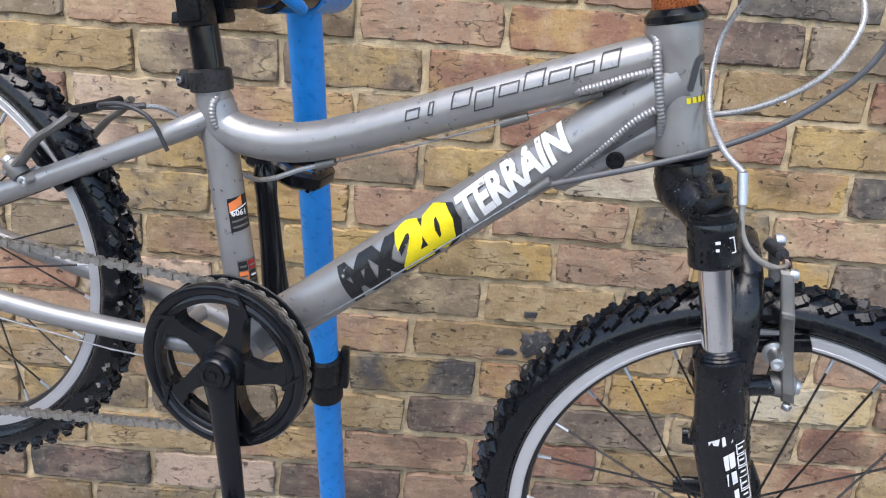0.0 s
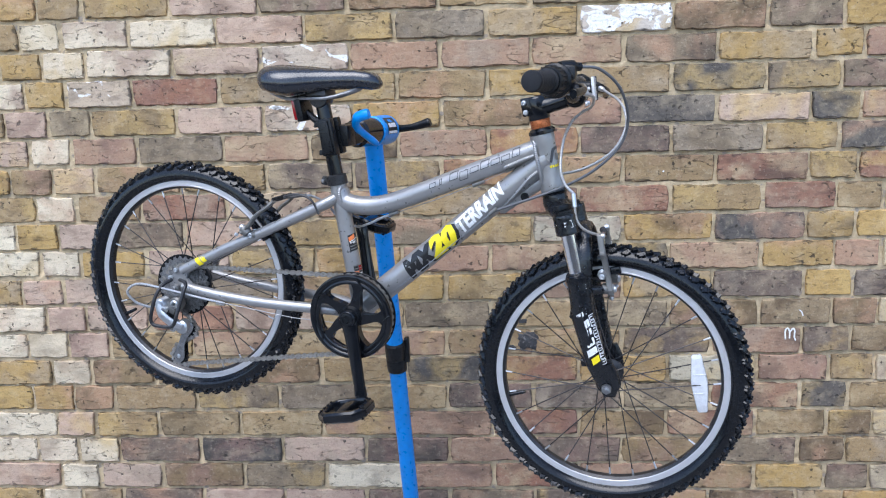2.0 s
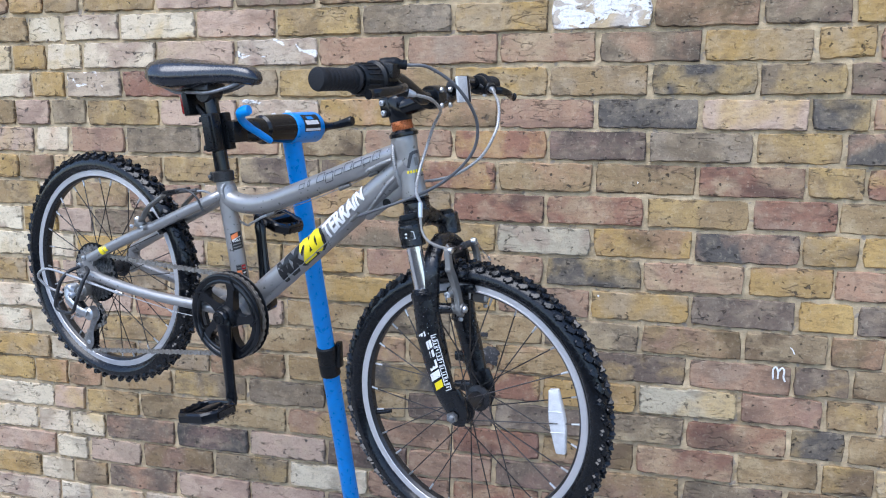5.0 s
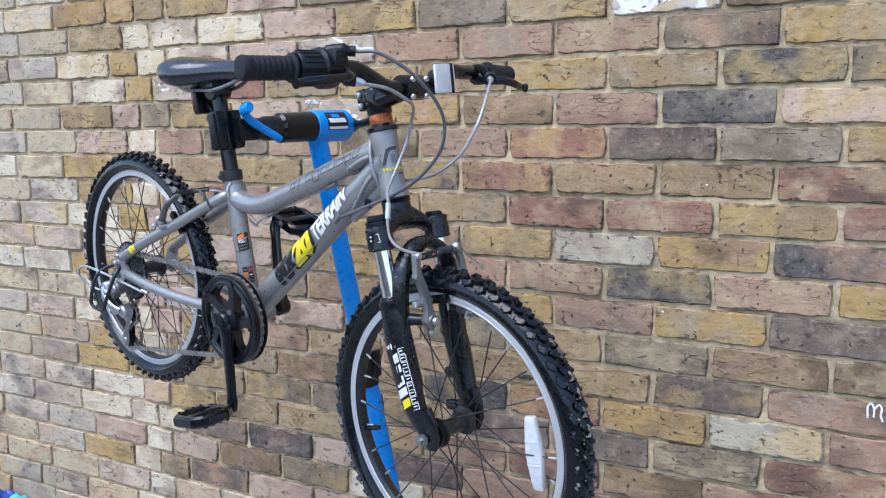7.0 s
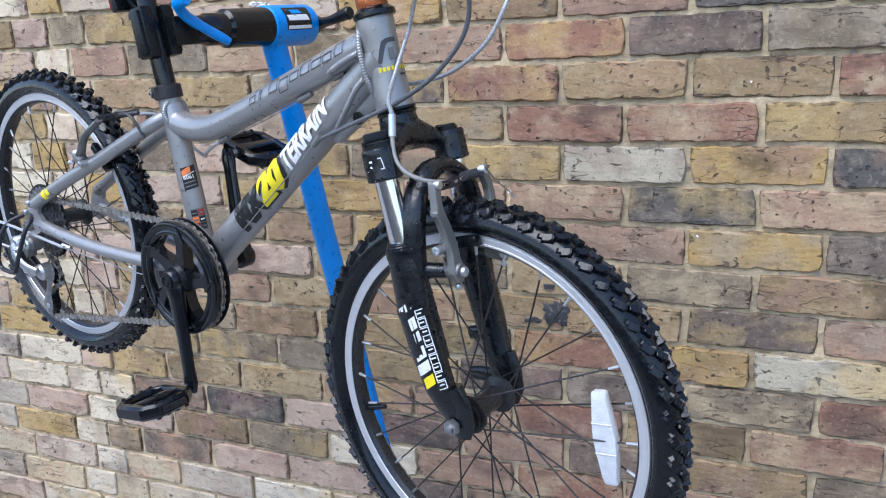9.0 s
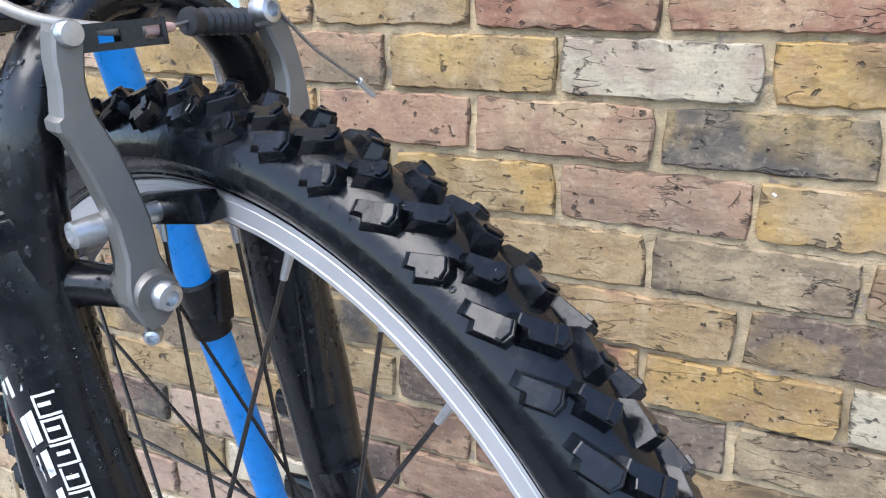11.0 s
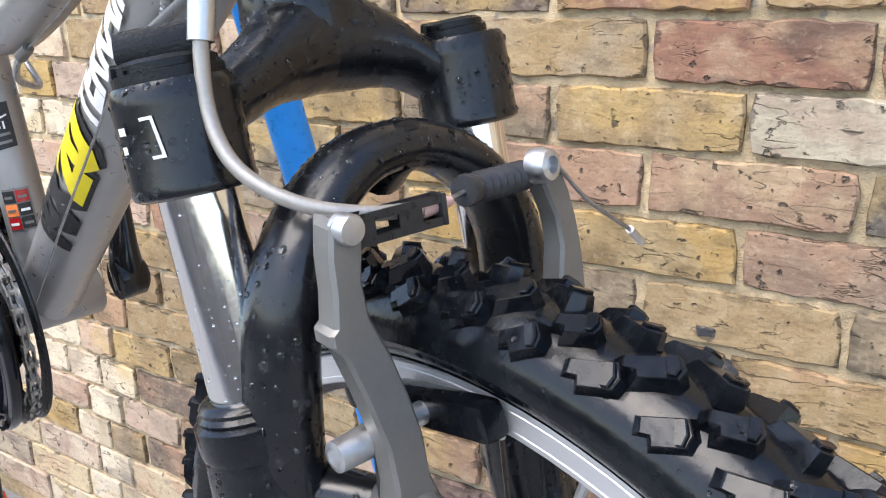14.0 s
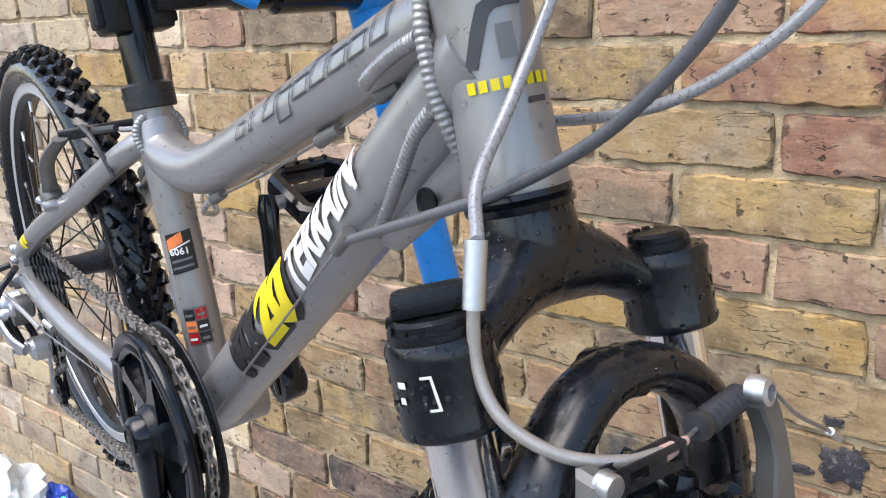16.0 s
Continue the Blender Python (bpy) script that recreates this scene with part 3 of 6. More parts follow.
for p, q in ((V(0.638, 0.166, 0.0225), V(0.631, 0.160, 0.0225)), (V(0.437, 0.150, 0.004), V(0.445, 0.153, 0.004)), (V(0.60, 0.209, 0.006), V(0.61, 0.213, 0.006)), (V(0.66, 0.236, 0.006), V(0.668, 0.239, 0.006))):
    part("cable_stop", tube(B(), [p - (q - p) * 0.6, q + (q - p) * 0.6], [0.0042, 0.0034], 10), CAST, frame_part)

def fit_text(body, x0, x1, y0, y1, shear, bold, fn, climb=0.0):
    """Lettering stretched to a patch of a tube's skin."""
    bm = text_mesh(body, 0.05, shear, bold)
    xs, ys = [v.co.x for v in bm.verts], [v.co.y for v in bm.verts]
    for v in bm.verts:
        x = x0 + (x1 - x0) * (v.co.x - min(xs)) / (max(xs) - min(xs))
        v.co = fn(x, y0 + (y1 - y0) * (v.co.y - min(ys)) / (max(ys) - min(ys)) + climb * (x - x0))
    return bm


# lettering and stickers on the tubes
dd = (DOWN_B - DOWN_A).normalized()


def down_fn(lift):
    base = wrapped(None, None, DOWN_A, dd, 0.0227, V(0, 0, 1), lift)
    return lambda x, y: base(x, -y)


part("lettering", fit_text("MX", 0.129, 0.204, -0.0215, 0.0185, 0.15, 0.0040, down_fn(0.0013)), BLACK_DECAL, frame_part, "scuffed black letters MX")
part("lettering", fit_text("20", 0.190, 0.262, -0.0225, 0.0205, 0.25, 0.0045, down_fn(0.0010)), BLACK_DECAL, frame_part)
part("lettering", fit_text("20", 0.190, 0.256, -0.0195, 0.0225, 0.25, 0.0035, down_fn(0.0017)), YELLOW, frame_part, "yellow number 20")
part("lettering", fit_text("TERRAIN", 0.264, 0.374, -0.0125, 0.0160, 0.12, 0.0022, down_fn(0.0013), 0.10), WHITE, frame_part, "white word TERRAIN")

# the maker's name on the top tube as plain outlined lozenges
tt0, tt1 = V(0.506, 0.196), V(0.705, 0.271)
on_top = wrapped(None, None, tt0, tt1 - tt0, 0.0179, V(0, 0.35, 1.0), 0.0005)


def outline(fn, x, w, y0, y1, t, slant=0.35, skip=-1):
    bm = B()
    for side, (a, b, c, d) in enumerate(((x, x + w, y0, y0 + t), (x, x + w, y1 - t, y1), (x, x + t, y0, y1), (x + w - t, x + w, y0, y1))):
        if side == skip:
            continue
        n = 5
        g = [[bm.verts.new(fn(px + slant * (c + (d - c) * j / n), -(c + (d - c) * j / n))) for j in range(n + 1)] for px in (a, (a + b) / 2, b)]
        for i in range(2):
            for j in range(n):
                bm.faces.new((g[i][j], g[i + 1][j], g[i + 1][j + 1], g[i][j + 1]))
    return bm


for k, (w, lo, hi) in enumerate(((0.013, -0.005, 0.004), (0.005, -0.005, 0.006), (0.017, -0.005, 0.010), (0.017, -0.011, 0.005), (0.017, -0.005, 0.005), (0.017, -0.005, 0.010), (0.018, -0.005, 0.005), (0.016, -0.005, 0.005), (0.015, -0.005, 0.010))):
    part("emblem", outline(on_top, 0.012 + 0.0205 * k, w, lo, hi, 0.0012), DARK_DECAL, frame_part)
seat_face = V(0.95, 0.15, 0.55)


def seat_fn(lift):
    return wrapped(None, None, V(0.366, -0.04), st_dir, 0.0159, seat_face, lift)


badge = part("sticker", patch(seat_fn(0.0004), 0.118, 0.150, -0.0105, 0.0105, 3, 6, 0.12), BLACK_DECAL, frame_part, "black and orange frame sticker")
part("sticker", patch(seat_fn(0.0008), 0.1405, 0.1490, -0.0095, 0.0030, 3, 6, 0.45), ORANGE, frame_part)
part("sticker", patch(seat_fn(0.0010), 0.1385, 0.1398, -0.0090, 0.0080, 2, 6, 0.35), WHITE, frame_part)
figures = text_mesh("6061", 0.0075, 0.0, 0.0002)
seat_txt = seat_fn(0.0012)
for v in figures.verts:
    v.co = seat_txt(0.1325 + v.co.y, (v.co.x - 0.0085))
part("lettering", figures, WHITE, frame_part, "small white number 6061")
for k in range(2):
    part("sticker", patch(seat_fn(0.0010), 0.1215 + 0.0055 * k, 0.1235 + 0.0055 * k, -0.0085, 0.0075, 2, 6, 0.12), CAST, frame_part)
part("sticker", patch(seat_fn(0.0003), 0.0580, 0.0895, -0.0100, 0.0100, 3, 6), CAST, frame_part, "small pale sticker with six coloured cells")
for k, m_ in enumerate((RED_LENS, BLACK_DECAL, ORANGE, BLACK_DECAL, BLACK_DECAL, RED_LENS)):
    x_, y_ = 0.0595 + 0.0098 * (k // 2), -0.0090 + 0.0092 * (k % 2)
    part("sticker", patch(seat_fn(0.0008), x_, x_ + 0.0088, y_, y_ + 0.0084, 2, 3), m_, frame_part)
    part("sticker", patch(seat_fn(0.0012), x_ + 0.003, x_ + 0.0050, y_ + 0.0012, y_ + 0.0070, 1, 2), WHITE if k in (0, 3) else CAST, frame_part)
on_head = wrapped(None, None, V(0.740, 0.199), STEER, 0.0201, V(0.75, 0, 0.66), 0.0009)
badge = B()
rail = [((0.051, -0.0105), (0.051, -0.0055)), ((0.065, -0.0055), (0.063, -0.0005)), ((0.074, -0.0015), (0.0695, 0.0025)), ((0.0765, 0.0035), (0.0715, 0.0050)), ((0.077, 0.0090), (0.072, 0.0090)), ((0.077, 0.0155), (0.072, 0.0155))]
edge = [(badge.verts.new(on_head(*a)), badge.verts.new(on_head(*b))) for a, b in rail]
for (a, b), (c_, d_) in zip(edge, edge[1:]):
    badge.faces.new((a, b, d_, c_))
part("emblem", badge, DARK_DECAL, frame_part, "dark curved head badge")
part("emblem", patch(on_head, 0.035, 0.0374, 0.012, 0.020, 1, 4), DARK_DECAL, frame_part)
part("sticker", patch(on_head, 0.053, 0.066, 0.004, 0.0105, 2, 4), CAST, frame_part)
for k in range(8):
    part("emblem", patch(on_head, 0.042, 0.0465, -0.0108 + 0.0046 * k, -0.0076 + 0.0046 * k, 1, 2), YELLOW, frame_part)
for s in (1, -1):
    stay_a, stay_b = V(0.046, 0.0502, 0.0537 * s), V(0.070, 0.0617, 0.0515 * s)
    stay_fn = wrapped(None, None, stay_a, stay_b - stay_a, 0.0102, V(0, 0.25, s), 0.0006)
    part("sticker", patch(stay_fn, 0.003, 0.013, -0.010, 0.010, 2, 8, 0.3), YELLOW, frame_part)
    part("sticker", patch(stay_fn, 0.015, 0.024, -0.007, 0.007, 2, 8, 0.3), YELLOW, frame_part)


# ---- wheels ----
def knob(bm, C, ang, y, size, yaw, height, R=0.2395):
    """One tread block on the tyre at an angle round the wheel and y across it."""
    sec = 0.0208
    phi = max(-1.25, min(1.25, y / sec))
    rad = Vector((math.cos(ang), 0, math.sin(ang)))
    tan = Vector((-math.sin(ang), 0, math.cos(ang)))
    across = Vector((0, 1, 0))
    out = rad * math.cos(phi) + across * math.sin(phi)
    lat = across * math.cos(phi) - rad * math.sin(phi)
    p = C + rad * (R - sec) + out * (sec + height * 0.35)
    t2 = tan * math.cos(yaw) + lat * math.sin(yaw)
    l2 = lat * math.cos(yaw) - tan * math.sin(yaw)
    m = Matrix((t2, l2, out)).transposed()
    side = 1 if y > 0 else -1
    x, w_ = size[0] / 2, size[1] / 2
    # a raked, stepped block, lower at its leading end, with a torn lip along the trailing edge
    body = [(x, -w_), (x * 1.04, w_ * 0.10), (x * 0.58, w_ * 0.22), (x * 0.50, w_), (-x * 0.84, w_), (-x * 1.08, w_ * 0.15), (-x * 0.90, -w_)]
    lip = [(-x * 0.36, -w_ * 0.88), (-x * 0.42, w_ * 0.86), (-x * 0.66, w_ * 0.88), (-x * 0.84, w_ * 0.10), (-x * 0.74, -w_ * 0.90)]
    for outline, steps, rake in ((body, ((-0.70, 1.22), (0.60, 0.94), (0.67, 0.88)), 0.30), (lip, ((0.30, 1.0), (0.84, 0.98), (0.90, 0.90)), 0.10)):
        loops = []
        for h, k in steps:
            lean = 0.06 * size[0] * (h + 0.75)
            loops.append([bm.verts.new(p + m @ Vector((a * k - lean, b * k * side, (h - (rake * (a / x + 1) / 2 if h > 0 else 0)) * height))) for a, b in (outline if side > 0 else outline[::-1])])
        for a, b in zip(loops, loops[1:]):
            bridge(bm, a, b)
        bm.faces.new(loops[-1])


def wheel(name, C, rear, label):
    """A spoked wheel round C with its axle across the bicycle."""
    AX = Vector((0, 1, 0))
    half = 0.066 if rear else 0.0625
    hub = B()
    prof = [(0.006, -half), (0.006, -0.036), (0.012, -0.036), (0.013, -0.033), (0.0225, -0.032), (0.0225, -0.028), (0.014, -0.024), (0.0125, 0.0), (0.014, 0.024), (0.0225, 0.028), (0.0225, 0.032), (0.013, 0.033), (0.012, 0.036), (0.006, 0.036), (0.006, half)]
    lathe(hub, C, AX, prof, 24)
    w = part(name, hub, BLACK_METAL, bike, label)
    rim = lathe(B(), C, AX, [(0.1905, 0.0), (0.1915, -0.006), (0.1965, -0.0112), (0.2055, -0.0116), (0.2085, -0.0108), (0.2075, -0.0092), (0.2045, 0.0), (0.2075, 0.0092), (0.2085, 0.0108), (0.2055, 0.0116), (0.1965, 0.0112), (0.1915, 0.006)], 120, closed=True)
    part("rim", rim, BLACK_METAL, w, "black alloy rim", 25)
    for s in (1, -1):
        track = lathe(B(), C, AX, [(0.1956, 0.0114 * s), (0.1963, 0.0123 * s), (0.1982, 0.0125 * s), (0.1986, 0.0122 * s), (0.2046, 0.0122 * s), (0.2049, 0.0119 * s), (0.2055, 0.0121 * s), (0.2068, 0.0120 * s), (0.2073, 0.0114 * s)], 120, closed=True)
        part("brake_track", track, TRACK, w, "silver machined brake track", 25)
    # tyre
    tb = B()
    ring = [(0.2070, -0.0105), (0.2088, -0.0130), (0.2108, -0.0152), (0.2138, -0.0181), (0.2165, -0.0198)]
    for k in range(15):
        ph = -1.58 + 3.16 * k / 14
        ring.append((0.2184 + 0.0205 * math.cos(ph), 0.0205 * math.sin(ph)))
    ring += [(r_, -y_) for r_, y_ in reversed(ring[:5])] + [(0.2050, 0.009), (0.2050, -0.009)]
    lathe(tb, C, AX, ring, 140, closed=True)
    N = 60
    rg = random.Random(3 if rear else 4)
    for k in range(N):
        a0 = 2 * math.pi * k / N
        st = 2 * math.pi / N
        j = lambda: rg.uniform(-0.02, 0.02)
        for s in (1, -1):
            o = 0.0 if s > 0 else 0.5
            # long raked blocks beside the crown and square shoulder lugs, in two alternating shapes
            odd = k % 2
            big = 0.2391
            knob(tb, C, a0 + st * (o + 0.05) + j() * st, 0.0068 * s, (0.0170 - 0.003 * odd, 0.0078), (0.60 - 0.15 * odd) * s + j(), 0.0052, big)
            knob(tb, C, a0 + st * (o + 0.52), (0.0158 + 0.0014 * odd) * s, (0.0162 - 0.002 * odd, 0.0080), (0.42 + 0.15 * odd) * s + j(), 0.0052, big)
    part("tyre", tb, RUBBER, w, "wet knobbly black tyre", 19)
    part("tyre_bead", lathe(B(), C, AX, [(0.2084, 0.0128), (0.2089, 0.0140), (0.2099, 0.0150), (0.2104, 0.0138)], 120, closed=True), RUBBER, w)
    part("tyre_bead", lathe(B(), C, AX, [(0.2084, -0.0128), (0.2089, -0.0140), (0.2099, -0.0150), (0.2104, -0.0138)], 120, closed=True), RUBBER, w)
    # spokes, two cross
    n = 28
    spin = 0.07 if rear else 0.02
    for k in range(n):
        s = 1 if k % 2 else -1
        a_r = 2 * math.pi * k / n + spin
        lead = (1 if (k // 2) % 2 else -1) * 2 * math.pi * 3.6 / n
        a_h = a_r + lead
        p = C + Vector((0.0205 * math.cos(a_h), 0.030 * s, 0.0205 * math.sin(a_h)))
        q = C + Vector((0.191 * math.cos(a_r), 0.003 * s, 0.191 * math.sin(a_r)))
        part("spoke", tube(B(), [p, q], 0.00105, 6), SPOKE, w)
        part("nipple", tube(B(), [q - (q - p).normalized() * 0.013, q + (q - p).normalized() * 0.001], [0.0015, 0.0021], 8), ALLOY, w)
    for s in (1, -1):
        lathe_p = [(0.0095, 0), (0.0095, 0.004), (0.0088, 0.0072), (0.0055, 0.0076), (0.0055, 0.011), (0.0035, 0.012)]
        part("axle_nut", lathe(B(), C + AX * (s * (half - 0.001)), AX * s, lathe_p, 6 if not rear else 12), STEEL, w, "steel axle nut")
        part("cone_locknut", lathe(B(), C + AX * (s * 0.036), AX * s, [(0.0135, 0), (0.0135, 0.004), (0.010, 0.006)], 18), STEEL, w)
    return w


REAR, FRONT = V(0, 0), V(0.8450, -0.1360, 0.005)
rw = wheel("rear_wheel", REAR, True, "spoked rear wheel with a knobbly tyre")
fw = wheel("front_wheel", FRONT, False, "spoked front wheel with a knobbly tyre")
part("hub_cap", lathe(B(), FRONT + V(0, 0, 0.034), RIGHT, [(0.019, 0), (0.0195, 0.002), (0.0195, 0.006), (0.013, 0.009)], 24), BLACK_PLASTIC, fw)


def spoke_reflector(C, ang, rad, length, width, r, lean, parent):
    """A lens-shaped clear reflector clipped between the spokes."""
    bm = B()
    rad_v, tan_v = Vector((math.cos(ang), 0, math.sin(ang))), Vector((-math.sin(ang), 0, math.cos(ang)))
    c = C + rad_v * rad + V(0, 0, r)
    rad_v, tan_v = rad_v * math.cos(lean) + tan_v * math.sin(lean), tan_v * math.cos(lean) - rad_v * math.sin(lean)
    loops = []
    for y, k in ((-0.005, 0.9), (-0.003, 1.0), (0.003, 1.0), (0.005, 0.9)):
        lp = []
        half_side = [(0.55, -0.97), (0.62, -0.9), (0.88, -0.35), (0.97, -0.1), (0.97, 0.1), (0.88, 0.35), (0.62, 0.9), (0.55, 0.97), (0.40, 1.0)]
        for x, z in half_side + [(-x, z) for x, z in reversed(half_side)] + [(-0.40, -1.0), (0.40, -1.0)]:
            lp.append(bm.verts.new(c + rad_v * (width / 2 * x * k) + tan_v * (length / 2 * z * k) + Vector((0, y, 0))))
        loops.append(lp)
    for p, q in zip(loops, loops[1:]):
        bridge(bm, p, q)
    bm.faces.new(loops[0][::-1]), bm.faces.new(loops[-1])
    ob = part("reflector", bm, REFLECTOR, parent, "clear plastic spoke reflector")
    for z in (-0.32, 0.32):
        part("reflector_rib", tube(B(), [c + rad_v * (-width * 0.42) + tan_v * (length / 2 * z) - V(0, 0, -0.005), c + rad_v * (width * 0.42) + tan_v * (length / 2 * z) - V(0, 0, -0.005)], 0.0009, 6), REFLECTOR, parent)
    return ob


spoke_reflector(FRONT, 0.013, 0.155, 0.106, 0.029, 0.004, 0.13, fw)
va = math.atan2(-0.191 + 0.142, 0.669 - 0.847)
vd = Vector((math.cos(va), 0, math.sin(va)))
part("valve", tube(B(), [FRONT + vd * 0.192, FRONT + vd * 0.172, FRONT + vd * 0.160], [0.0042, 0.0038, 0.003], 10), RUBBER, fw)
part("valve", tube(B(), [REAR + Vector((-0.9, 0, -0.43)).normalized() * 0.192, REAR + Vector((-0.9, 0, -0.43)).normalized() * 0.162], [0.0042, 0.003], 10), RUBBER, rw)


def sprocket(bm, C, r, teeth, y0, y1, inner):
    """A toothed ring round C, between y0 and y1 to the right."""
    lo, li = [], []
    for y in (y0, y1):
        o, i_ = [], []
        for k in range(teeth * 4):
            a = 2 * math.pi * k / (teeth * 4)
            rr = r + (0.0022 if k % 4 in (1, 2) else -0.0022)
            d = Vector((math.cos(a), 0, math.sin(a)))
            o.append(bm.verts.new(C + d * rr + V(0, 0, y)))
            i_.append(bm.verts.new(C + d * inner + V(0, 0, y)))
        lo.append(o), li.append(i_)
    n = teeth * 4
    for k in range(n):
        k2 = (k + 1) % n
        bm.faces.new((lo[0][k], lo[0][k2], lo[1][k2], lo[1][k]))
        bm.faces.new((li[0][k2], li[0][k], li[1][k], li[1][k2]))
        bm.faces.new((lo[0][k2], lo[0][k], li[0][k], li[0][k2]))
        bm.faces.new((lo[1][k], lo[1][k2], li[1][k2], li[1][k]))
    return bm


for k, (rad_, t_) in enumerate(((0.056, 28), (0.049, 24), (0.045, 22), (0.041, 20), (0.037, 18), (0.033, 16), (0.029, 14))):
    part("sprocket", sprocket(B(), REAR, rad_, t_, 0.0355 + 0.0030 * k, 0.0372 + 0.0030 * k, 0.017), SPROCKET, rw)
part("spoke_guard", lathe(B(), REAR + V(0, 0, 0.0335), RIGHT, [(0.018, 0), (0.060, 0), (0.062, 0.0012), (0.018, 0.0012)], 40, closed=True), BLACK_PLASTIC, rw)

# ---- fork ----
LEG = {1: 0.0660, -1: -0.0555}
FORK_MID = 0.005


def leg_f(u):
    return 0.7750 + 0.22 * (0.134 - u)


lower = B()
for s in (1, -1):
    pts = [V(leg_f(0.059), 0.059, LEG[s]), V(leg_f(0.03), 0.03, LEG[s]), V(0.803, -0.01, LEG[s]), V(0.815, -0.05, LEG[s]), V(0.827, -0.093, FORK_MID + 0.058 * s), V(0.837, -0.117, FORK_MID + 0.054 * s), V(0.844, -0.136, FORK_MID + 0.049 * s), V(0.847, -0.151, FORK_MID + 0.047 * s)]
    tube(lower, pts, [0.0186, 0.0199, 0.0202, 0.0196, 0.0182, 0.0165, 0.0140, 0.0090], 20, [1, 1, 0.95, 0.9, 0.85, 0.7, 0.5, 0.45], side=(0, 1, 0))
    # brake boss
    tube(lower, [V(0.800, 0.036, FORK_MID + 0.058 * s), V(0.820, 0.036, FORK_MID + 0.046 * s), V(0.842, 0.0375, FORK_MID + 0.0400 * s)], [0.0115, 0.0085, 0.0080], 14)
    tube(lower, [V(0.812, 0.046, FORK_MID + 0.058 * s), V(0.83, -0.06, FORK_MID + 0.052 * s)], [0.004, 0.007], 10)
half_arch = [(0.798, -0.012, 0.0600), (0.800, 0.028, 0.0590), (0.801, 0.066, 0.0570), (0.801, 0.100, 0.0515), (0.7985, 0.1240, 0.0370), (0.795, 0.1380, 0.0140)]
for s in (1, -1):
    tube(lower, [V(0.837, -0.095, FORK_MID + 0.0545 * s), V(0.845, -0.115, FORK_MID + 0.0530 * s), V(0.849, -0.136, FORK_MID + 0.0515 * s), V(0.849, -0.154, FORK_MID + 0.0500 * s)], [0.0165, 0.0188, 0.0180, 0.0105], 18, [0.75, 0.45, 0.40, 0.40], side=(0, 1, 0))
for u_ in (-0.078, -0.132):
    tube(lower, [V(0.818 + (0.016 if u_ < -0.1 else 0), u_, -0.0570), V(0.800, u_, -0.0560), V(0.786, u_ - 0.002, -0.0555)], [0.013, 0.010, 0.0085], 12, 0.5, side=(0, 1, 0))
arch = spline([V(f, u, FORK_MID + r) for f, u, r in half_arch] + [V(f, u, FORK_MID - r) for f, u, r in reversed(half_arch)], 7)
n_a = len(arch)
rads = [0.0140 + 0.0048 * abs(2 * k / (n_a - 1) - 1) ** 2 for k in range(n_a)]
tube(lower, arch, rads, 18, [0.64 + 0.26 * abs(2 * k / (n_a - 1) - 1) for k in range(n_a)], side=(0, 1, 0))
tube(lower, [V(0.784, 0.1325, 0.002), V(0.794, 0.1385, 0.002), V(0.8045, 0.1417, 0.002)], [0.013, 0.0105, 0.0082], 16)
fork = part("fork", lower, FORK_PAINT, bike, "black suspension fork lowers beaded with rain")
part("arch_hole", lathe(B(), V(0.8040, 0.1415, 0.002), V(1, 0.25, 0), [(0.0055, -0.004), (0.0062, 0.0015), (0.0048, 0.0022), (0.0042, -0.002), (0.0005, -0.002)], 18), BLACK_PLASTIC, fork)
crown = B()
lathe(crown, V(steer_f(0.160), 0.160), STEER, [(0.014, 0), (0.0205, 0.005), (0.0228, 0.018), (0.0218, 0.030), (0.0208, 0.036)], 26)
for s in (1, -1):
    sections = []
    for r_, f_, u_, tall, deep in ((-0.004, 0.7455, 0.1740, 0.0215, 0.0215), (0.010, 0.7475, 0.1725, 0.0205, 0.0205), (0.020, 0.7515, 0.1695, 0.0172, 0.0185), (0.030, 0.7570, 0.1655, 0.0138, 0.0160), (0.040, 0.7625, 0.1605, 0.0122, 0.0142), (0.048, 0.7665, 0.1560, 0.0130, 0.0138), (0.056, 0.7690, 0.1525, 0.0150, 0.0140)):
        sections.append(ring_loop(crown, V(f_, u_, r_ * s + (0.004 if r_ > 0.03 else 0.0)), STEER, STEER.cross(Vector((0, 1, 0))), tall, deep, 24))
    for p, q in zip(sections, sections[1:]):
        bridge(crown, p, q) if s > 0 else bridge(crown, q, p)
    lathe(crown, V(leg_f(0.1345), 0.1345, LEG[s]), STEER, [(0.0176, 0), (0.0193, 0.0010), (0.0197, 0.0026), (0.0193, 0.0042), (0.0194, 0.028), (0.0195, 0.0320), (0.0184, 0.0345), (0.0150, 0.0350)], 30)
crown_part = part("crown", crown, FORK_PAINT, fork, "black fork crown with rain drops")
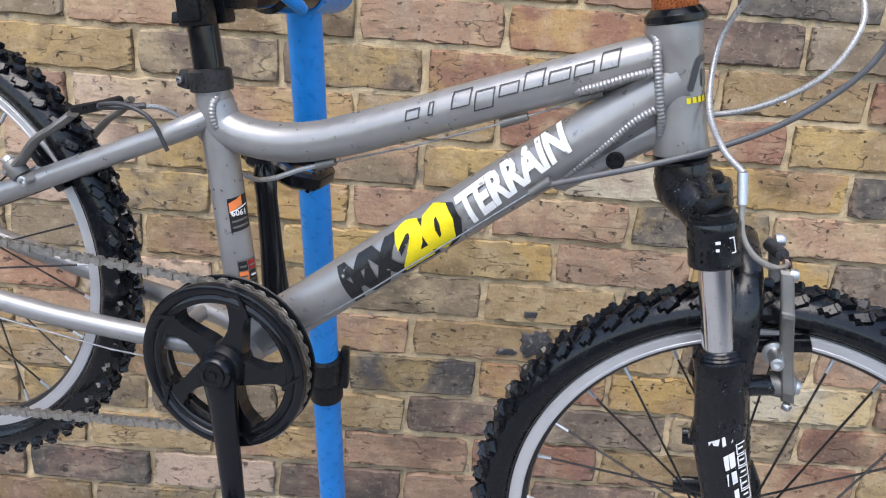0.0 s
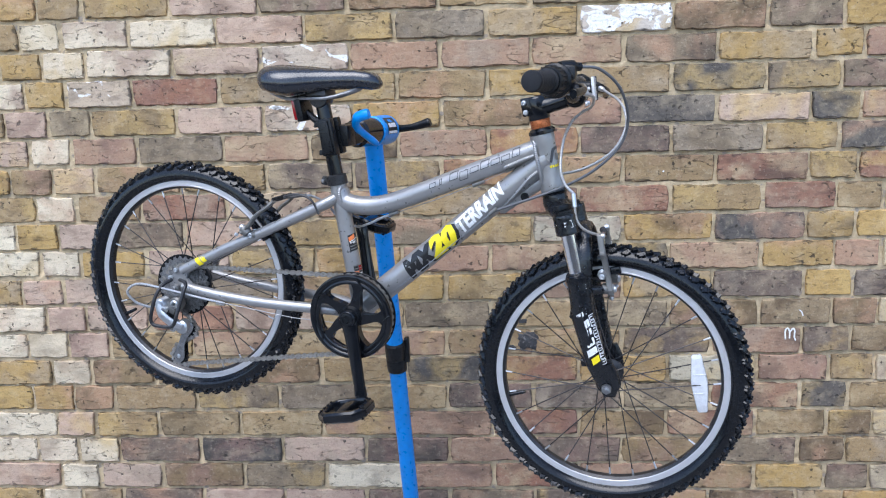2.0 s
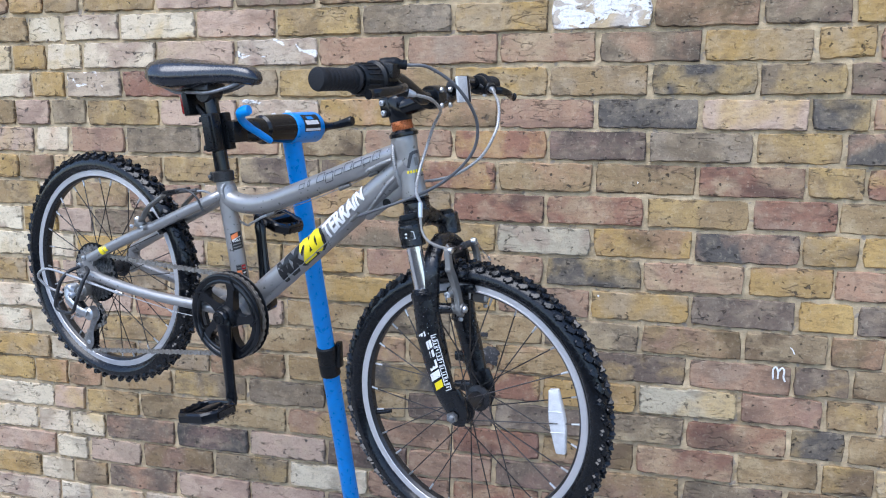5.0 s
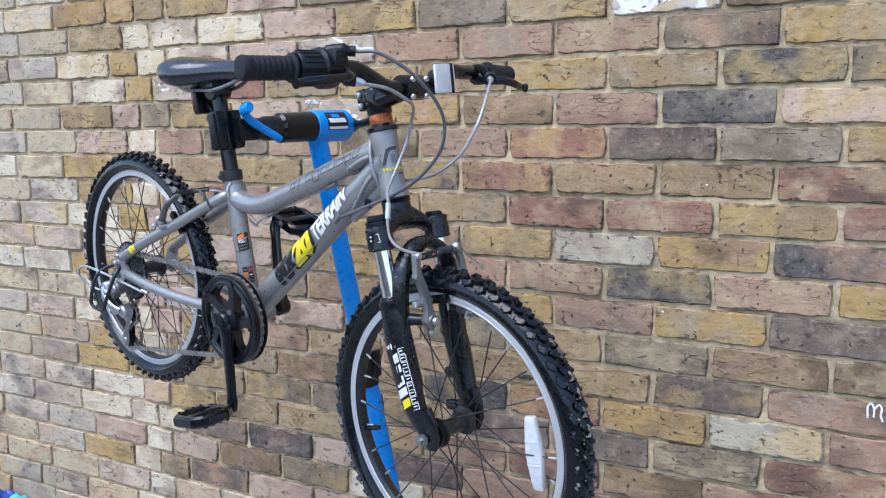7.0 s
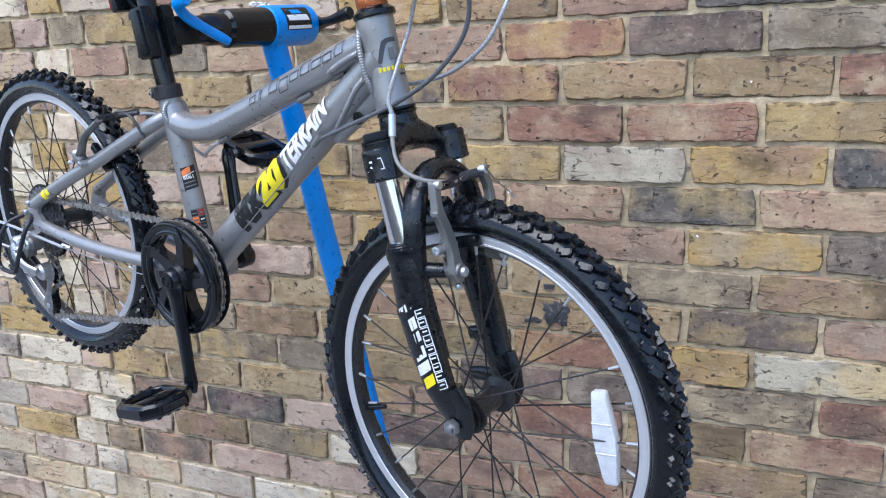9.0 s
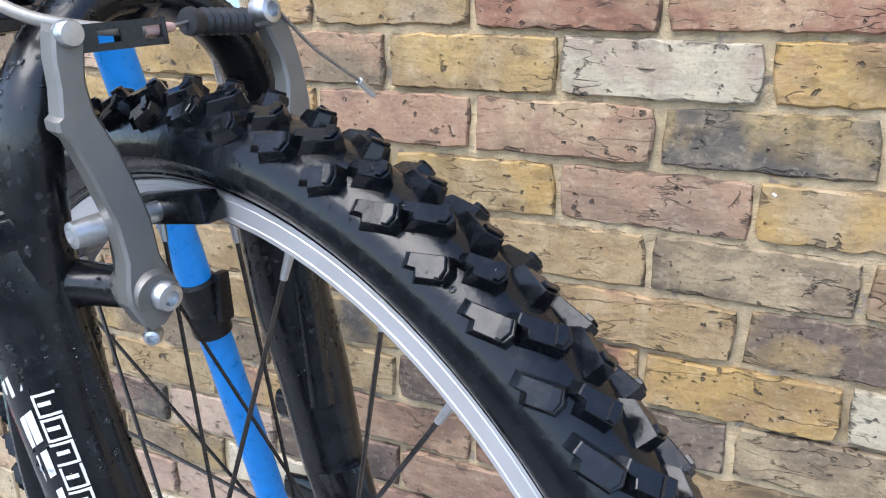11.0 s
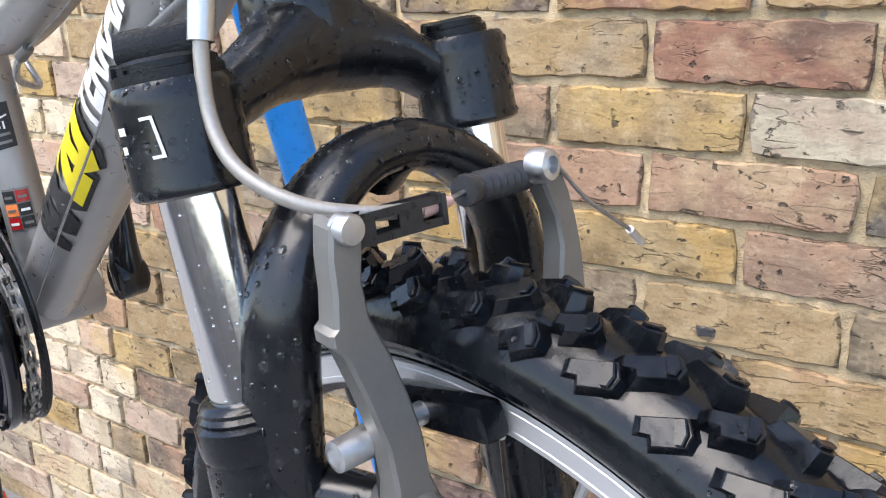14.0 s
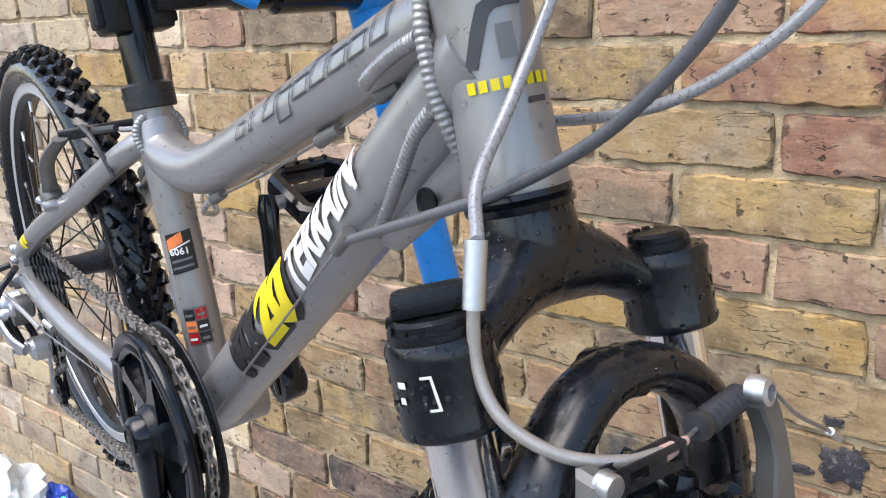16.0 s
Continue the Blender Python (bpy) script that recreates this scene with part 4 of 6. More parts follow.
for s in (1, -1):
    st = part("stanchion", lathe(B(), V(leg_f(0.045), 0.045, LEG[s]), STEER, [(0.0127, 0), (0.0127, 0.105)], 32), CHROME, fork, "chromed stanchion tube")
    part("dust_seal", lathe(B(), V(leg_f(0.057), 0.057, LEG[s]), STEER, [(0.0190, -0.006), (0.0197, -0.004), (0.0198, 0.005), (0.0178, 0.0062), (0.0182, 0.0076), (0.0168, 0.0090), (0.0172, 0.0104), (0.0156, 0.0122), (0.0129, 0.0128)], 28), RUBBER, fork)
    cr_ = 0.0172 if s > 0 else 0.0132
    cap = lathe(B(), V(leg_f(0.1680), 0.1680, LEG[s]), STEER, [(cr_, 0), (cr_, 0.0035), (cr_ - 0.0014, 0.004), (cr_ - 0.0014, 0.0062), (cr_ - 0.0034, 0.0075), (cr_ - 0.0045, 0.0072)], 28)
    lug_list = []
    for k in range(14):
        a = 2 * math.pi * k / 14
        lug_list.append(block(B(), V(leg_f(0.1730) + (cr_ - 0.0016) * math.cos(a), 0.1725, LEG[s] + (cr_ - 0.0016) * math.sin(a)), (0.0026, 0.0034, 0.0030), Matrix.Rotation(-a, 3, "Z"), 0.85))
    if s > 0:
        block(cap, V(leg_f(0.1800), 0.1800, LEG[1]), (0.029, 0.012, 0.010), Matrix.Rotation(-0.216, 3, "Y") @ Matrix.Rotation(0.9, 3, "Z"), 0.92, 0.003)
    part("preload_cap" if s > 0 else "top_cap", cap, BLACK_PLASTIC, crown_part)
    for lug in lug_list:
        part("grip_lug", lug, BLACK_PLASTIC, crown_part)
on_can = wrapped(None, None, V(leg_f(0.1345), 0.1345, LEG[1]), STEER, 0.0194, V(0.50, 0, 0.86), 0.0006)
part("emblem", outline(lambda x, y: on_can(0.019 + y, x), 0.0010, 0.0042, -0.0062, 0.0062, 0.0010, 0.12, 2), WHITE, fork)
for k in range(2):
    part("emblem", patch(on_can, 0.0155 + 0.0055 * k, 0.0178 + 0.0055 * k, -0.0095, -0.0070 + 0.001 * k, 2, 2), WHITE, fork)
# maker's marks on the leg as plain blocks
leg_a, leg_b = V(0.799, 0.008, 0.0640), V(0.828, -0.092, 0.0600)
on_leg = wrapped(None, None, leg_a, leg_b - leg_a, 0.0206, V(0.08, 0, 1.0), 0.0010)
for k in range(9):
    part("emblem", outline(on_leg, 0.012 + 0.0103 * k, 0.0096, 0.0095, 0.0185, 0.0011, 0.0, (1, -1, 0, 2, 0, 3, -1, 1, 0)[k]), WHITE, fork)
    part("emblem", patch(on_leg, 0.0155 + 0.0103 * k, 0.0172 + 0.0103 * k, -0.0160, -0.0110, 1, 3), WHITE, fork)
for k, (w_, m_) in enumerate(((0.008, WHITE), (0.013, WHITE), (0.011, WHITE), (0.013, WHITE), (0.012, WHITE), (0.012, YELLOW))):
    part("emblem", patch(on_leg, 0.004 + 0.0165 * k, 0.004 + 0.0165 * k + w_, -0.0078, 0.0100 - 0.004 * (k % 2), 3, 5, 0.40), m_, fork)

# headset, stem, bars
part("lower_headset", lathe(B(), V(steer_f(0.193), 0.193), STEER, [(0.0205, 0), (0.0228, 0.001), (0.0232, 0.0035), (0.0215, 0.0045), (0.0228, 0.006), (0.0225, 0.0085)], 30), BLACK_PAINT, bike)
part("upper_headset", lathe(B(), V(steer_f(0.299), 0.299), STEER, [(0.0225, 0), (0.0240, 0.0015), (0.0240, 0.006), (0.0215, 0.0085), (0.0185, 0.011)], 30), BLACK_PAINT, bike)
part("headset_spacer", lathe(B(), V(steer_f(0.309), 0.309), STEER, [(0.0172, 0), (0.0176, 0.001), (0.0176, 0.015), (0.0172, 0.016)], 30), COPPER, bike, "copper coloured headset spacer")
sb = lathe(B(), V(steer_f(0.324), 0.324), STEER, [(0.0178, 0), (0.0190, 0.002), (0.0190, 0.036), (0.0175, 0.039), (0.0150, 0.041)], 28)
tube(sb, spline([V(0.712, 0.344), V(0.735, 0.350), V(0.760, 0.358), V(0.774, 0.362)], 4), [0.0170, 0.0165, 0.0155, 0.0145, 0.0140, 0.0140, 0.0140, 0.0140, 0.0142, 0.0145, 0.015, 0.0155, 0.016], 18, 1.0)
lathe(sb, V(0.778, 0.363, -0.022), RIGHT, [(0.0175, 0), (0.0185, 0.002), (0.0185, 0.042), (0.0175, 0.044)], 24)
block(sb, V(0.694, 0.346), (0.018, 0.038, 0.032), Matrix.Rotation(-0.21, 3, "Y"), 0.95, 0.003)
stem = part("stem", sb, BLACK_PAINT, bike, "glossy black alloy stem")
for u_ in (0.353, 0.337):
    bolt("bolt", V(0.692 + 0.206 * (0.345 - u_), u_, 0.0185), RIGHT, 0.0048, 0.005, ALLOY, stem, "silver socket bolt")
for a in (0.012, -0.012):
    for r_ in (0.014, -0.014):
        bolt("bolt", V(0.7955, 0.363 + a, r_), V(1, -0.1, 0), 0.0042, 0.004, ALLOY, stem)


def HB(f, u, r):
    """A place on the handlebar, which hangs a little low on its left."""
    return V(f, u - 0.055 * max(0.0, -r), r)


bar_pts = []
for s in (1, -1):
    side = [V(0.7785, 0.363, 0.0), HB(0.7785, 0.363, 0.028 * s), HB(0.7775, 0.366, 0.052 * s), HB(0.771, 0.389, 0.096 * s), HB(0.769, 0.391, 0.125 * s), HB(0.761, 0.392, 0.19 * s), HB(0.750, 0.393, 0.268 * s)]
    bar_pts = bar_pts + side[1:] if s > 0 else list(reversed(side[1:])) + [side[0]] + bar_pts
handlebar = part("handlebar", tube(B(), spline(bar_pts, 6), 0.0112, 16), BLACK_PAINT, bike, "black riser handlebar")
for s in (1, -1):
    a, b = HB(0.7600, 0.3921, 0.199 * s), HB(0.7495, 0.393, 0.271 * s)
    ax = b - a
    L_ = ax.length
    pr = [(0.0185, 0), (0.0190, 0.003)]
    for k in range(16):
        pr += [(0.0152 + 0.0004 * (k % 2), 0.005 + k * (L_ - 0.012) / 16), (0.0152 + 0.0004 * (k % 2), 0.005 + (k + 0.8) * (L_ - 0.012) / 16)]
    pr += [(0.0160, L_ - 0.006), (0.0162, L_ - 0.002), (0.0145, L_ + 0.0015), (0.0080, L_ + 0.0025)]
    part("grip", lathe(B(), a, ax, pr, 24), GRIP, handlebar, "ribbed black rubber grip")
    c0, c1 = HB(0.7679, 0.3912, 0.134 * s), HB(0.7605, 0.3920, 0.196 * s)
    if s > 0:
        tw = lathe(B(), c0, c1 - c0, [(0.014, 0), (0.0250, 0.003), (0.0270, 0.010), (0.0270, 0.026), (0.0225, 0.029), (0.0220, 0.060), (0.0200, 0.063)], 26)
        ribs = []
        for k in range(18):
            t = 2 * math.pi * k / 18
            m_ax = (c1 - c0).normalized()
            e1 = m_ax.cross(Vector((0, 0, 1))).normalized()
            e2 = m_ax.cross(e1)
            p0 = c0 + (e1 * math.cos(t) + e2 * math.sin(t)) * 0.0223
            ribs.append(tube(B(), [p0 + m_ax * 0.031, p0 + m_ax * 0.058], 0.0016, 6))
        block(tw, V(0.779, 0.406, 0.146), (0.040, 0.026, 0.022), Matrix.Rotation(0.15, 3, "Y"), 0.8, 0.005)
        tube(tw, spline([V(0.772, 0.410, 0.150), V(0.786, 0.413, 0.138), V(0.800, 0.412, 0.126)], 4), [0.011] * 3 + [0.010] * 3 + [0.007] * 3, 12)
        part("twist_shifter", tw, BLACK_PLASTIC, handlebar, "black twist grip gear shifter")
        for rib in ribs:
            part("grip_rib", rib, GRIP, handlebar)
    # brake lever: the clamp, the housing forward to the barrel, and the blade hanging a little low
    cl, tip_r, tip_u, end_f, end_u, end_r = (0.124, 0.232, 0.373, 0.812, 0.370, 0.122) if s > 0 else (0.160, 0.250, 0.371, 0.8085, 0.378, 0.150)
    lv = lathe(B(), HB(0.7700, 0.389, cl * s), V(0, 0, s), [(0.0155, 0), (0.0165, 0.002), (0.0165, 0.013), (0.0155, 0.015)], 20)
    tube(lv, spline([HB(0.774, 0.386, (cl + 0.008) * s), HB(0.786, 0.382, (cl + 0.010) * s), HB(0.797, end_u + 0.006, (end_r + 0.014) * s), HB(0.803, end_u + 0.004, (end_r + 0.008) * s)], 5), [0.011] * 6 + [0.010] * 5 + [0.008] * 5, 14)
    mid_r = cl + 0.5 * (tip_r - cl)
    bd = tube(B(), spline([HB(0.795, 0.380, (cl + 0.006) * s), HB(0.808, 0.380, (cl + 0.022) * s), HB(0.812, (0.381 + tip_u) / 2, mid_r * s), HB(0.807, tip_u + 0.002, (tip_r - 0.026) * s), HB(0.802, tip_u + 0.0005, (tip_r - 0.010) * s), HB(0.804, tip_u, tip_r * s)], 5), [0.007] * 6 + [0.0062] * 12 + [0.0058] * 6 + [0.0075, 0.007], 12, 0.75)
    lev = part("brake_lever", lv, BLACK_PLASTIC, handlebar, "black brake lever")
    part("lever_clamp_bolt", lathe(B(), HB(0.784, 0.374, (cl + 0.007) * s), V(0, -1), [(0.0042, 0), (0.0042, 0.004), (0.003, 0.005)], 10), ALLOY, lev)
    part("lever_blade", bd, BLACK_PAINT, lev)
    part("barrel_adjuster", tube(B(), [HB(end_f - 0.010, end_u + 0.0045, (end_r + 0.010) * s), HB(end_f - 0.004, end_u + 0.002, (end_r + 0.004) * s), HB(end_f, end_u, end_r * s)], [0.0060, 0.0052, 0.0038], 10), ALLOY, lev)
part("front_reflector", block(B(), V(0.803, 0.375, -0.047), (0.006, 0.044, 0.042), Matrix.Rotation(-0.1, 3, "Y"), 0.95, 0.003), REFLECTOR, handlebar, "white square reflector")
part("reflector_band", block(B(), V(0.8032, 0.375, -0.0605), (0.0072, 0.0055, 0.0425), Matrix.Rotation(-0.1, 3, "Y")), BLACK_PLASTIC, handlebar)
part("reflector_bracket", tube(B(), [V(0.7985, 0.378, -0.048), V(0.778, 0.376, -0.052)], [0.010, 0.013], 10), BLACK_PLASTIC, handlebar)

# cables
part("front_brake_cable", tube(B(), spline([V(0.811, 0.370, 0.122), V(0.817, 0.363, 0.086), V(0.808, 0.347, 0.040), V(0.788, 0.336, 0.006), V(0.7680, 0.318, -0.012), V(0.7540, 0.2850, -0.0145), V(0.7535, 0.2420, 0.0120), V(0.7660, 0.2170, 0.0420), V(0.783, 0.203, 0.058)], 10), 0.0025, 10), CABLE, bike, "grey front brake cable")
part("gear_cable", tube(B(), spline([V(0.800, 0.412, 0.126), V(0.828, 0.408, 0.108), V(0.857, 0.378, 0.074), V(0.868, 0.330, 0.036), V(0.856, 0.283, 0.023), V(0.815, 0.241, 0.021), V(0.765, 0.212, 0.022), V(0.715, 0.192, 0.0255), V(0.676, 0.178, 0.0245), V(0.636, 0.1635, 0.0230)], 10), 0.0025, 10), GEAR_CABLE, bike, "dark grey gear cable looping to the down tube")
part("rear_brake_cable", tube(B(), spline([V(0.808, 0.370, -0.150), V(0.841, 0.352, -0.099), V(0.856, 0.330, -0.069), V(0.858, 0.304, -0.049), V(0.837, 0.266, -0.039), V(0.790, 0.236, -0.036), V(0.735, 0.2236, -0.033), V(0.696, 0.2260, -0.023), V(0.668, 0.240, -0.010)], 10), 0.0025, 10), CABLE, bike, "grey rear brake cable")
part("bare_cable", tube(B(), [V(0.664, 0.237, 0.006), V(0.606, 0.211, 0.006), V(0.52, 0.178, 0.005), V(0.44, 0.151, 0.004)], 0.0009, 6), STEEL, bike)
part("rear_brake_cable", tube(B(), spline([V(0.440, 0.151, 0.004), V(0.415, 0.142, 0.002), V(0.385, 0.128, -0.006), V(0.350, 0.118, -0.030), V(0.315, 0.130, -0.036), V(0.29, 0.160, -0.030), V(0.270, 0.178, -0.012), V(0.252, 0.180, 0.004)], 8), 0.0024, 8), CABLE, bike)
part("bare_cable", tube(B(), [V(0.631, 0.160, 0.0225), V(0.50, 0.052, 0.0235), V(0.39, -0.036, 0.020)], 0.0008, 6), STEEL, bike)
part("bare_cable", tube(B(), [V(0.35, -0.066, 0.020), V(0.24, -0.052, 0.045), V(0.108, -0.022, 0.075)], 0.0009, 6), STEEL, bike)
part("gear_cable", tube(B(), spline([V(0.108, -0.022, 0.075), V(0.05, -0.010, 0.082), V(-0.01, 0.006, 0.095), V(-0.055, 0.016, 0.108), V(-0.080, 0.000, 0.110), V(-0.070, -0.024, 0.100), V(-0.045, -0.038, 0.085)], 8), 0.0025, 8), CABLE, bike)
part("cable_ferrule", tube(B(), [V(0.104, -0.028, 0.0615), V(0.088, -0.024, 0.065)], 0.0042, 10), ALLOY, bike)

# ---- saddle, post, rear reflector ----
collar_part = part("seat_collar", lathe(B(), SEAT_T - st_dir * 0.014, st_dir, [(0.0185, 0), (0.0195, 0.001), (0.0195, 0.0175), (0.0170, 0.0195), (0.014, 0.020)], 28), BLACK_METAL, bike, "black seat collar")
block(cb := B(), SEAT_T + V(-0.0225, 0.0, 0.0) - st_dir * 0.006, (0.012, 0.018, 0.016), Matrix.Rotation(0.18, 3, "Y"), 0.95, 0.002)
part("collar_lug", cb, BLACK_METAL, collar_part)
bolt("bolt", V(0.3025, 0.211, 0.009), RIGHT, 0.0035, 0.004, STEEL, collar_part)
seat_post = part("seat_post", lathe(B(), SEAT_T, st_dir, [(0.0138, 0), (0.0138, 0.135), (0.012, 0.145)], 28), BLACK_PAINT, bike, "black seat post")
hb = lathe(B(), V(0.303, 0.366, -0.018), RIGHT, [(0.017, 0), (0.018, 0.002), (0.018, 0.034), (0.017, 0.036)], 20)
block(hb, V(0.303, 0.376), (0.040, 0.050, 0.012), None, 0.9, 0.002)
part("seat_clamp", hb, BLACK_METAL, seat_post)
sd = B()
stations = [(0.171, 0.020, 0.414, 0.397), (0.176, 0.042, 0.422, 0.388), (0.190, 0.061, 0.427, 0.378), (0.215, 0.071, 0.4285, 0.371), (0.245, 0.067, 0.4265, 0.368), (0.275, 0.052, 0.4240, 0.372), (0.305, 0.038, 0.4215, 0.377), (0.340, 0.029, 0.4195, 0.380), (0.375, 0.0245, 0.4180, 0.381), (0.402, 0.0215, 0.4140, 0.379), (0.416, 0.016, 0.407, 0.380), (0.4235, 0.008, 0.398, 0.386)]
prev = None
for f_, w_, t_, b_ in stations:
    f_ = 0.4255 - (0.4255 - f_) * 0.93
    lp = []
    for k in range(24):
        a = 2 * math.pi * k / 24
        x = math.copysign(abs(math.cos(a)) ** 0.8, math.cos(a))
        mid = b_ + (t_ - b_) * 0.42
        z = mid + (t_ - mid) * math.sin(a) ** 0.9 - 0.004 * math.exp(-(x * w_ / 0.012) ** 2) if math.sin(a) >= 0 else mid + (mid - b_) * -(abs(math.sin(a)) ** 0.7)
        lp.append(sd.verts.new(V(f_, z, x * w_)))
    if prev:
        bridge(sd, prev, lp)
    else:
        sd.faces.new(lp[::-1])
    prev = lp
sd.faces.new(prev)
saddle = part("saddle", sd, VINYL, bike, "padded black vinyl saddle", 55)
for s in (1, -1):
    part("saddle_rail", tube(B(), spline([V(0.215, 0.378, 0.030 * s), V(0.243, 0.366, 0.024 * s), V(0.275, 0.366, 0.021 * s), V(0.32, 0.366, 0.021 * s), V(0.36, 0.375, 0.014 * s), V(0.388, 0.386, 0.008 * s)], 5), 0.0035, 8), STEEL, saddle, "steel saddle rail")
rr = block(B(), V(0.266, 0.346), (0.014, 0.052, 0.046), Matrix.Rotation(-0.2, 3, "Y"), 0.95, 0.003)
tube(rr, [V(0.271, 0.340), V(0.290, 0.324), V(0.308, 0.322)], 0.007, 8)
part("rear_reflector", rr, BLACK_PLASTIC, seat_post, "black bracket with a red reflector")
part("red_lens", block(B(), V(0.257, 0.347), (0.008, 0.048, 0.042), Matrix.Rotation(-0.2, 3, "Y"), 0.95, 0.002), RED_LENS, bike, "red reflector lens")

# ---- crankset, pedals, chain, gears ----
BBC = V(0.366, -0.040)
cr_dir = (V(0.3905, -0.1905) - BBC).normalized()
lathe(gb := B(), BBC + V(0, 0, 0.0505), RIGHT, [(0.0632, 0.002), (0.0640, 0.0), (0.080, 0.0), (0.0822, 0.002), (0.0825, 0.0055), (0.0812, 0.0082), (0.0780, 0.0095), (0.0740, 0.0090), (0.0715, 0.0065), (0.0685, 0.0085), (0.0660, 0.0085), (0.0638, 0.0068)], 72, closed=True)
base_a = math.atan2(cr_dir.z, cr_dir.x)
for k in range(5):
    a = base_a + 2 * math.pi * k / 5
    d = Vector((math.cos(a), 0, math.sin(a)))
    t = Vector((-math.sin(a), 0, math.cos(a)))
    sec = [(0.012, 0.0140, 0.0), (0.026, 0.0105, 0.001), (0.038, 0.0080, 0.004), (0.048, 0.0072, 0.008), (0.056, 0.0090, 0.012), (0.061, 0.0125, 0.014), (0.066, 0.0190, 0.015)]
    for (r0, w0, q0), (r1, w1, q1) in zip(sec, sec[1:]):
        vs = []
        for y in (0.041, 0.0575):
            for rr_, ww_, qq_ in ((r0, w0, q0), (r1, w1, q1)):
                for sgn in (-1, 1):
                    vs.append(gb.verts.new(BBC + d * rr_ + t * (ww_ * sgn + qq_) + V(0, 0, y)))
        for q in ((0, 1, 3, 2), (4, 6, 7, 5), (0, 2, 6, 4), (1, 5, 7, 3), (0, 4, 5, 1), (2, 3, 7, 6)):
            gb.faces.new([vs[i] for i in q])
crankset = part("chain_guard", gb, BLACK_PAINT, bike, "scuffed black chain guard ring with five arms")
part("chainring", sprocket(B(), BBC, 0.0765, 38, 0.0415, 0.0435, 0.066), STEEL, crankset, "toothed steel chainring")
part("guard_disc", lathe(B(), BBC + V(0, 0, 0.0315), RIGHT, [(0.0675, 0), (0.0815, 0), (0.0825, 0.0012), (0.0815, 0.0024), (0.0675, 0.0024)], 64, closed=True), BLACK_PLASTIC, crankset)
for k in range(5):
    a = base_a + 2 * math.pi * (k + 0.12) / 5
    rib = block(B(), BBC + Vector((math.cos(a), 0, math.sin(a))) * 0.0705 + V(0, 0, 0.0585), (0.026, 0.005, 0.0042), Matrix.Rotation(-a - 0.75, 3, "Y"), 0.9, 0.0012)
    part("guard_rib", rib, BLACK_PAINT, crankset)
part("spindle_boss", lathe(B(), BBC + V(0, 0, 0.034), RIGHT, [(0.021, 0), (0.024, 0.008), (0.024, 0.022), (0.019, 0.030)], 28), BLACK_PLASTIC, crankset)


def crank(s, tip):
    """A forged crank arm on side s with its end at tip."""
    root = BBC + V(0, 0, 0.062 * s)
    end = tip
    d = end - root
    pts = [root - d * 0.06, root + d * 0.06, root + d * 0.18, root + d * 0.5, root + d * 0.85, root + d * 0.97, root + d * 1.06]
    bm = tube(B(), pts, [0.014, 0.0175, 0.0150, 0.0124, 0.0115, 0.0130, 0.0095], 16, [0.75, 0.75, 0.7, 0.62, 0.62, 0.66, 0.6], side=(0, 1, 0))
    lathe(bm, root - V(0, 0, 0.010 * s), RIGHT * s, [(0.0165, 0), (0.0170, 0.003), (0.0165, 0.020), (0.0140, 0.0225), (0.0135, 0.0225)], 26)
    c = part("crank_arm", bm, BLACK_PAINT, bike, "black crank arm with worn edges", 45)
    part("dust_cap", lathe(B(), root + V(0, 0, 0.0125 * s), RIGHT * s, [(0.0118, 0), (0.0118, 0.0015), (0.0085, 0.0022), (0.0080, 0.0008), (0.0045, 0.0006), (0.0040, 0.0018), (0.001, 0.002)], 24), BLACK_PLASTIC, c)
    return c


def pedal(s, centre, tilt):
    """A flat cage pedal: two side plates, end bars, a spindle and teeth."""
    turn = Matrix.Rotation(-tilt, 3, "Y")
    bm = B()
    L_, W_, T_ = 0.094, 0.084, 0.020

    def outline(kx, ky, cut):
        x, y = L_ / 2 * kx, W_ / 2 * ky
        return [(x, -y + cut), (x, y - cut), (x - cut, y), (-x + cut, y), (-x, y - cut), (-x, -y + cut), (-x + cut, -y), (x - cut, -y)]

    # a chamfered frame: bulging outside, open inside
    loops = []
    for kx, ky, cut, z in ((0.90, 0.90, 0.016, -0.5), (0.99, 0.99, 0.019, -0.32), (1.0, 1.0, 0.019, 0.0), (0.99, 0.99, 0.019, 0.32), (0.90, 0.90, 0.016, 0.5), (0.76, 0.74, 0.010, 0.5), (0.73, 0.71, 0.010, 0.40), (0.73, 0.71, 0.010, -0.40), (0.76, 0.74, 0.010, -0.5)):
        loops.append([bm.verts.new(centre + turn @ Vector((x, y, z * T_))) for x, y in outline(kx, ky, cut)])
    for a, b in zip(loops, loops[1:] + loops[:1]):
        bridge(bm, a, b)
    # the spindle housing between the two openings, and small grip studs
    block(bm, centre, (0.022, W_ * 0.86, T_ * 0.86), turn, 0.82, 0.003)
    for x in (-1, 1):
        for k in range(4):
            for z in (-1, 1):
                block(bm, centre + turn @ Vector((x * L_ * 0.415, (k - 1.5) * 0.0145, z * (T_ / 2 + 0.0005))), (0.0045, 0.0045, 0.003), turn, 1 - 0.25 * z)
    p = part("pedal", bm, BLACK_PAINT, bike, "black plastic cage pedal")
    part("pedal_spindle", tube(B(), [centre - V(0, 0, 0.038 * s), centre - V(0, 0, 0.058 * s)], 0.0065, 12), STEEL, p)
    for x in (-1, 1):
        part("pedal_reflector", block(B(), centre + turn @ Vector((x * (L_ / 2 + 0.0003), 0, 0)), (0.003, 0.038, 0.009), turn, 0.95, 0.0005), BLACK_METAL, p)
    return p


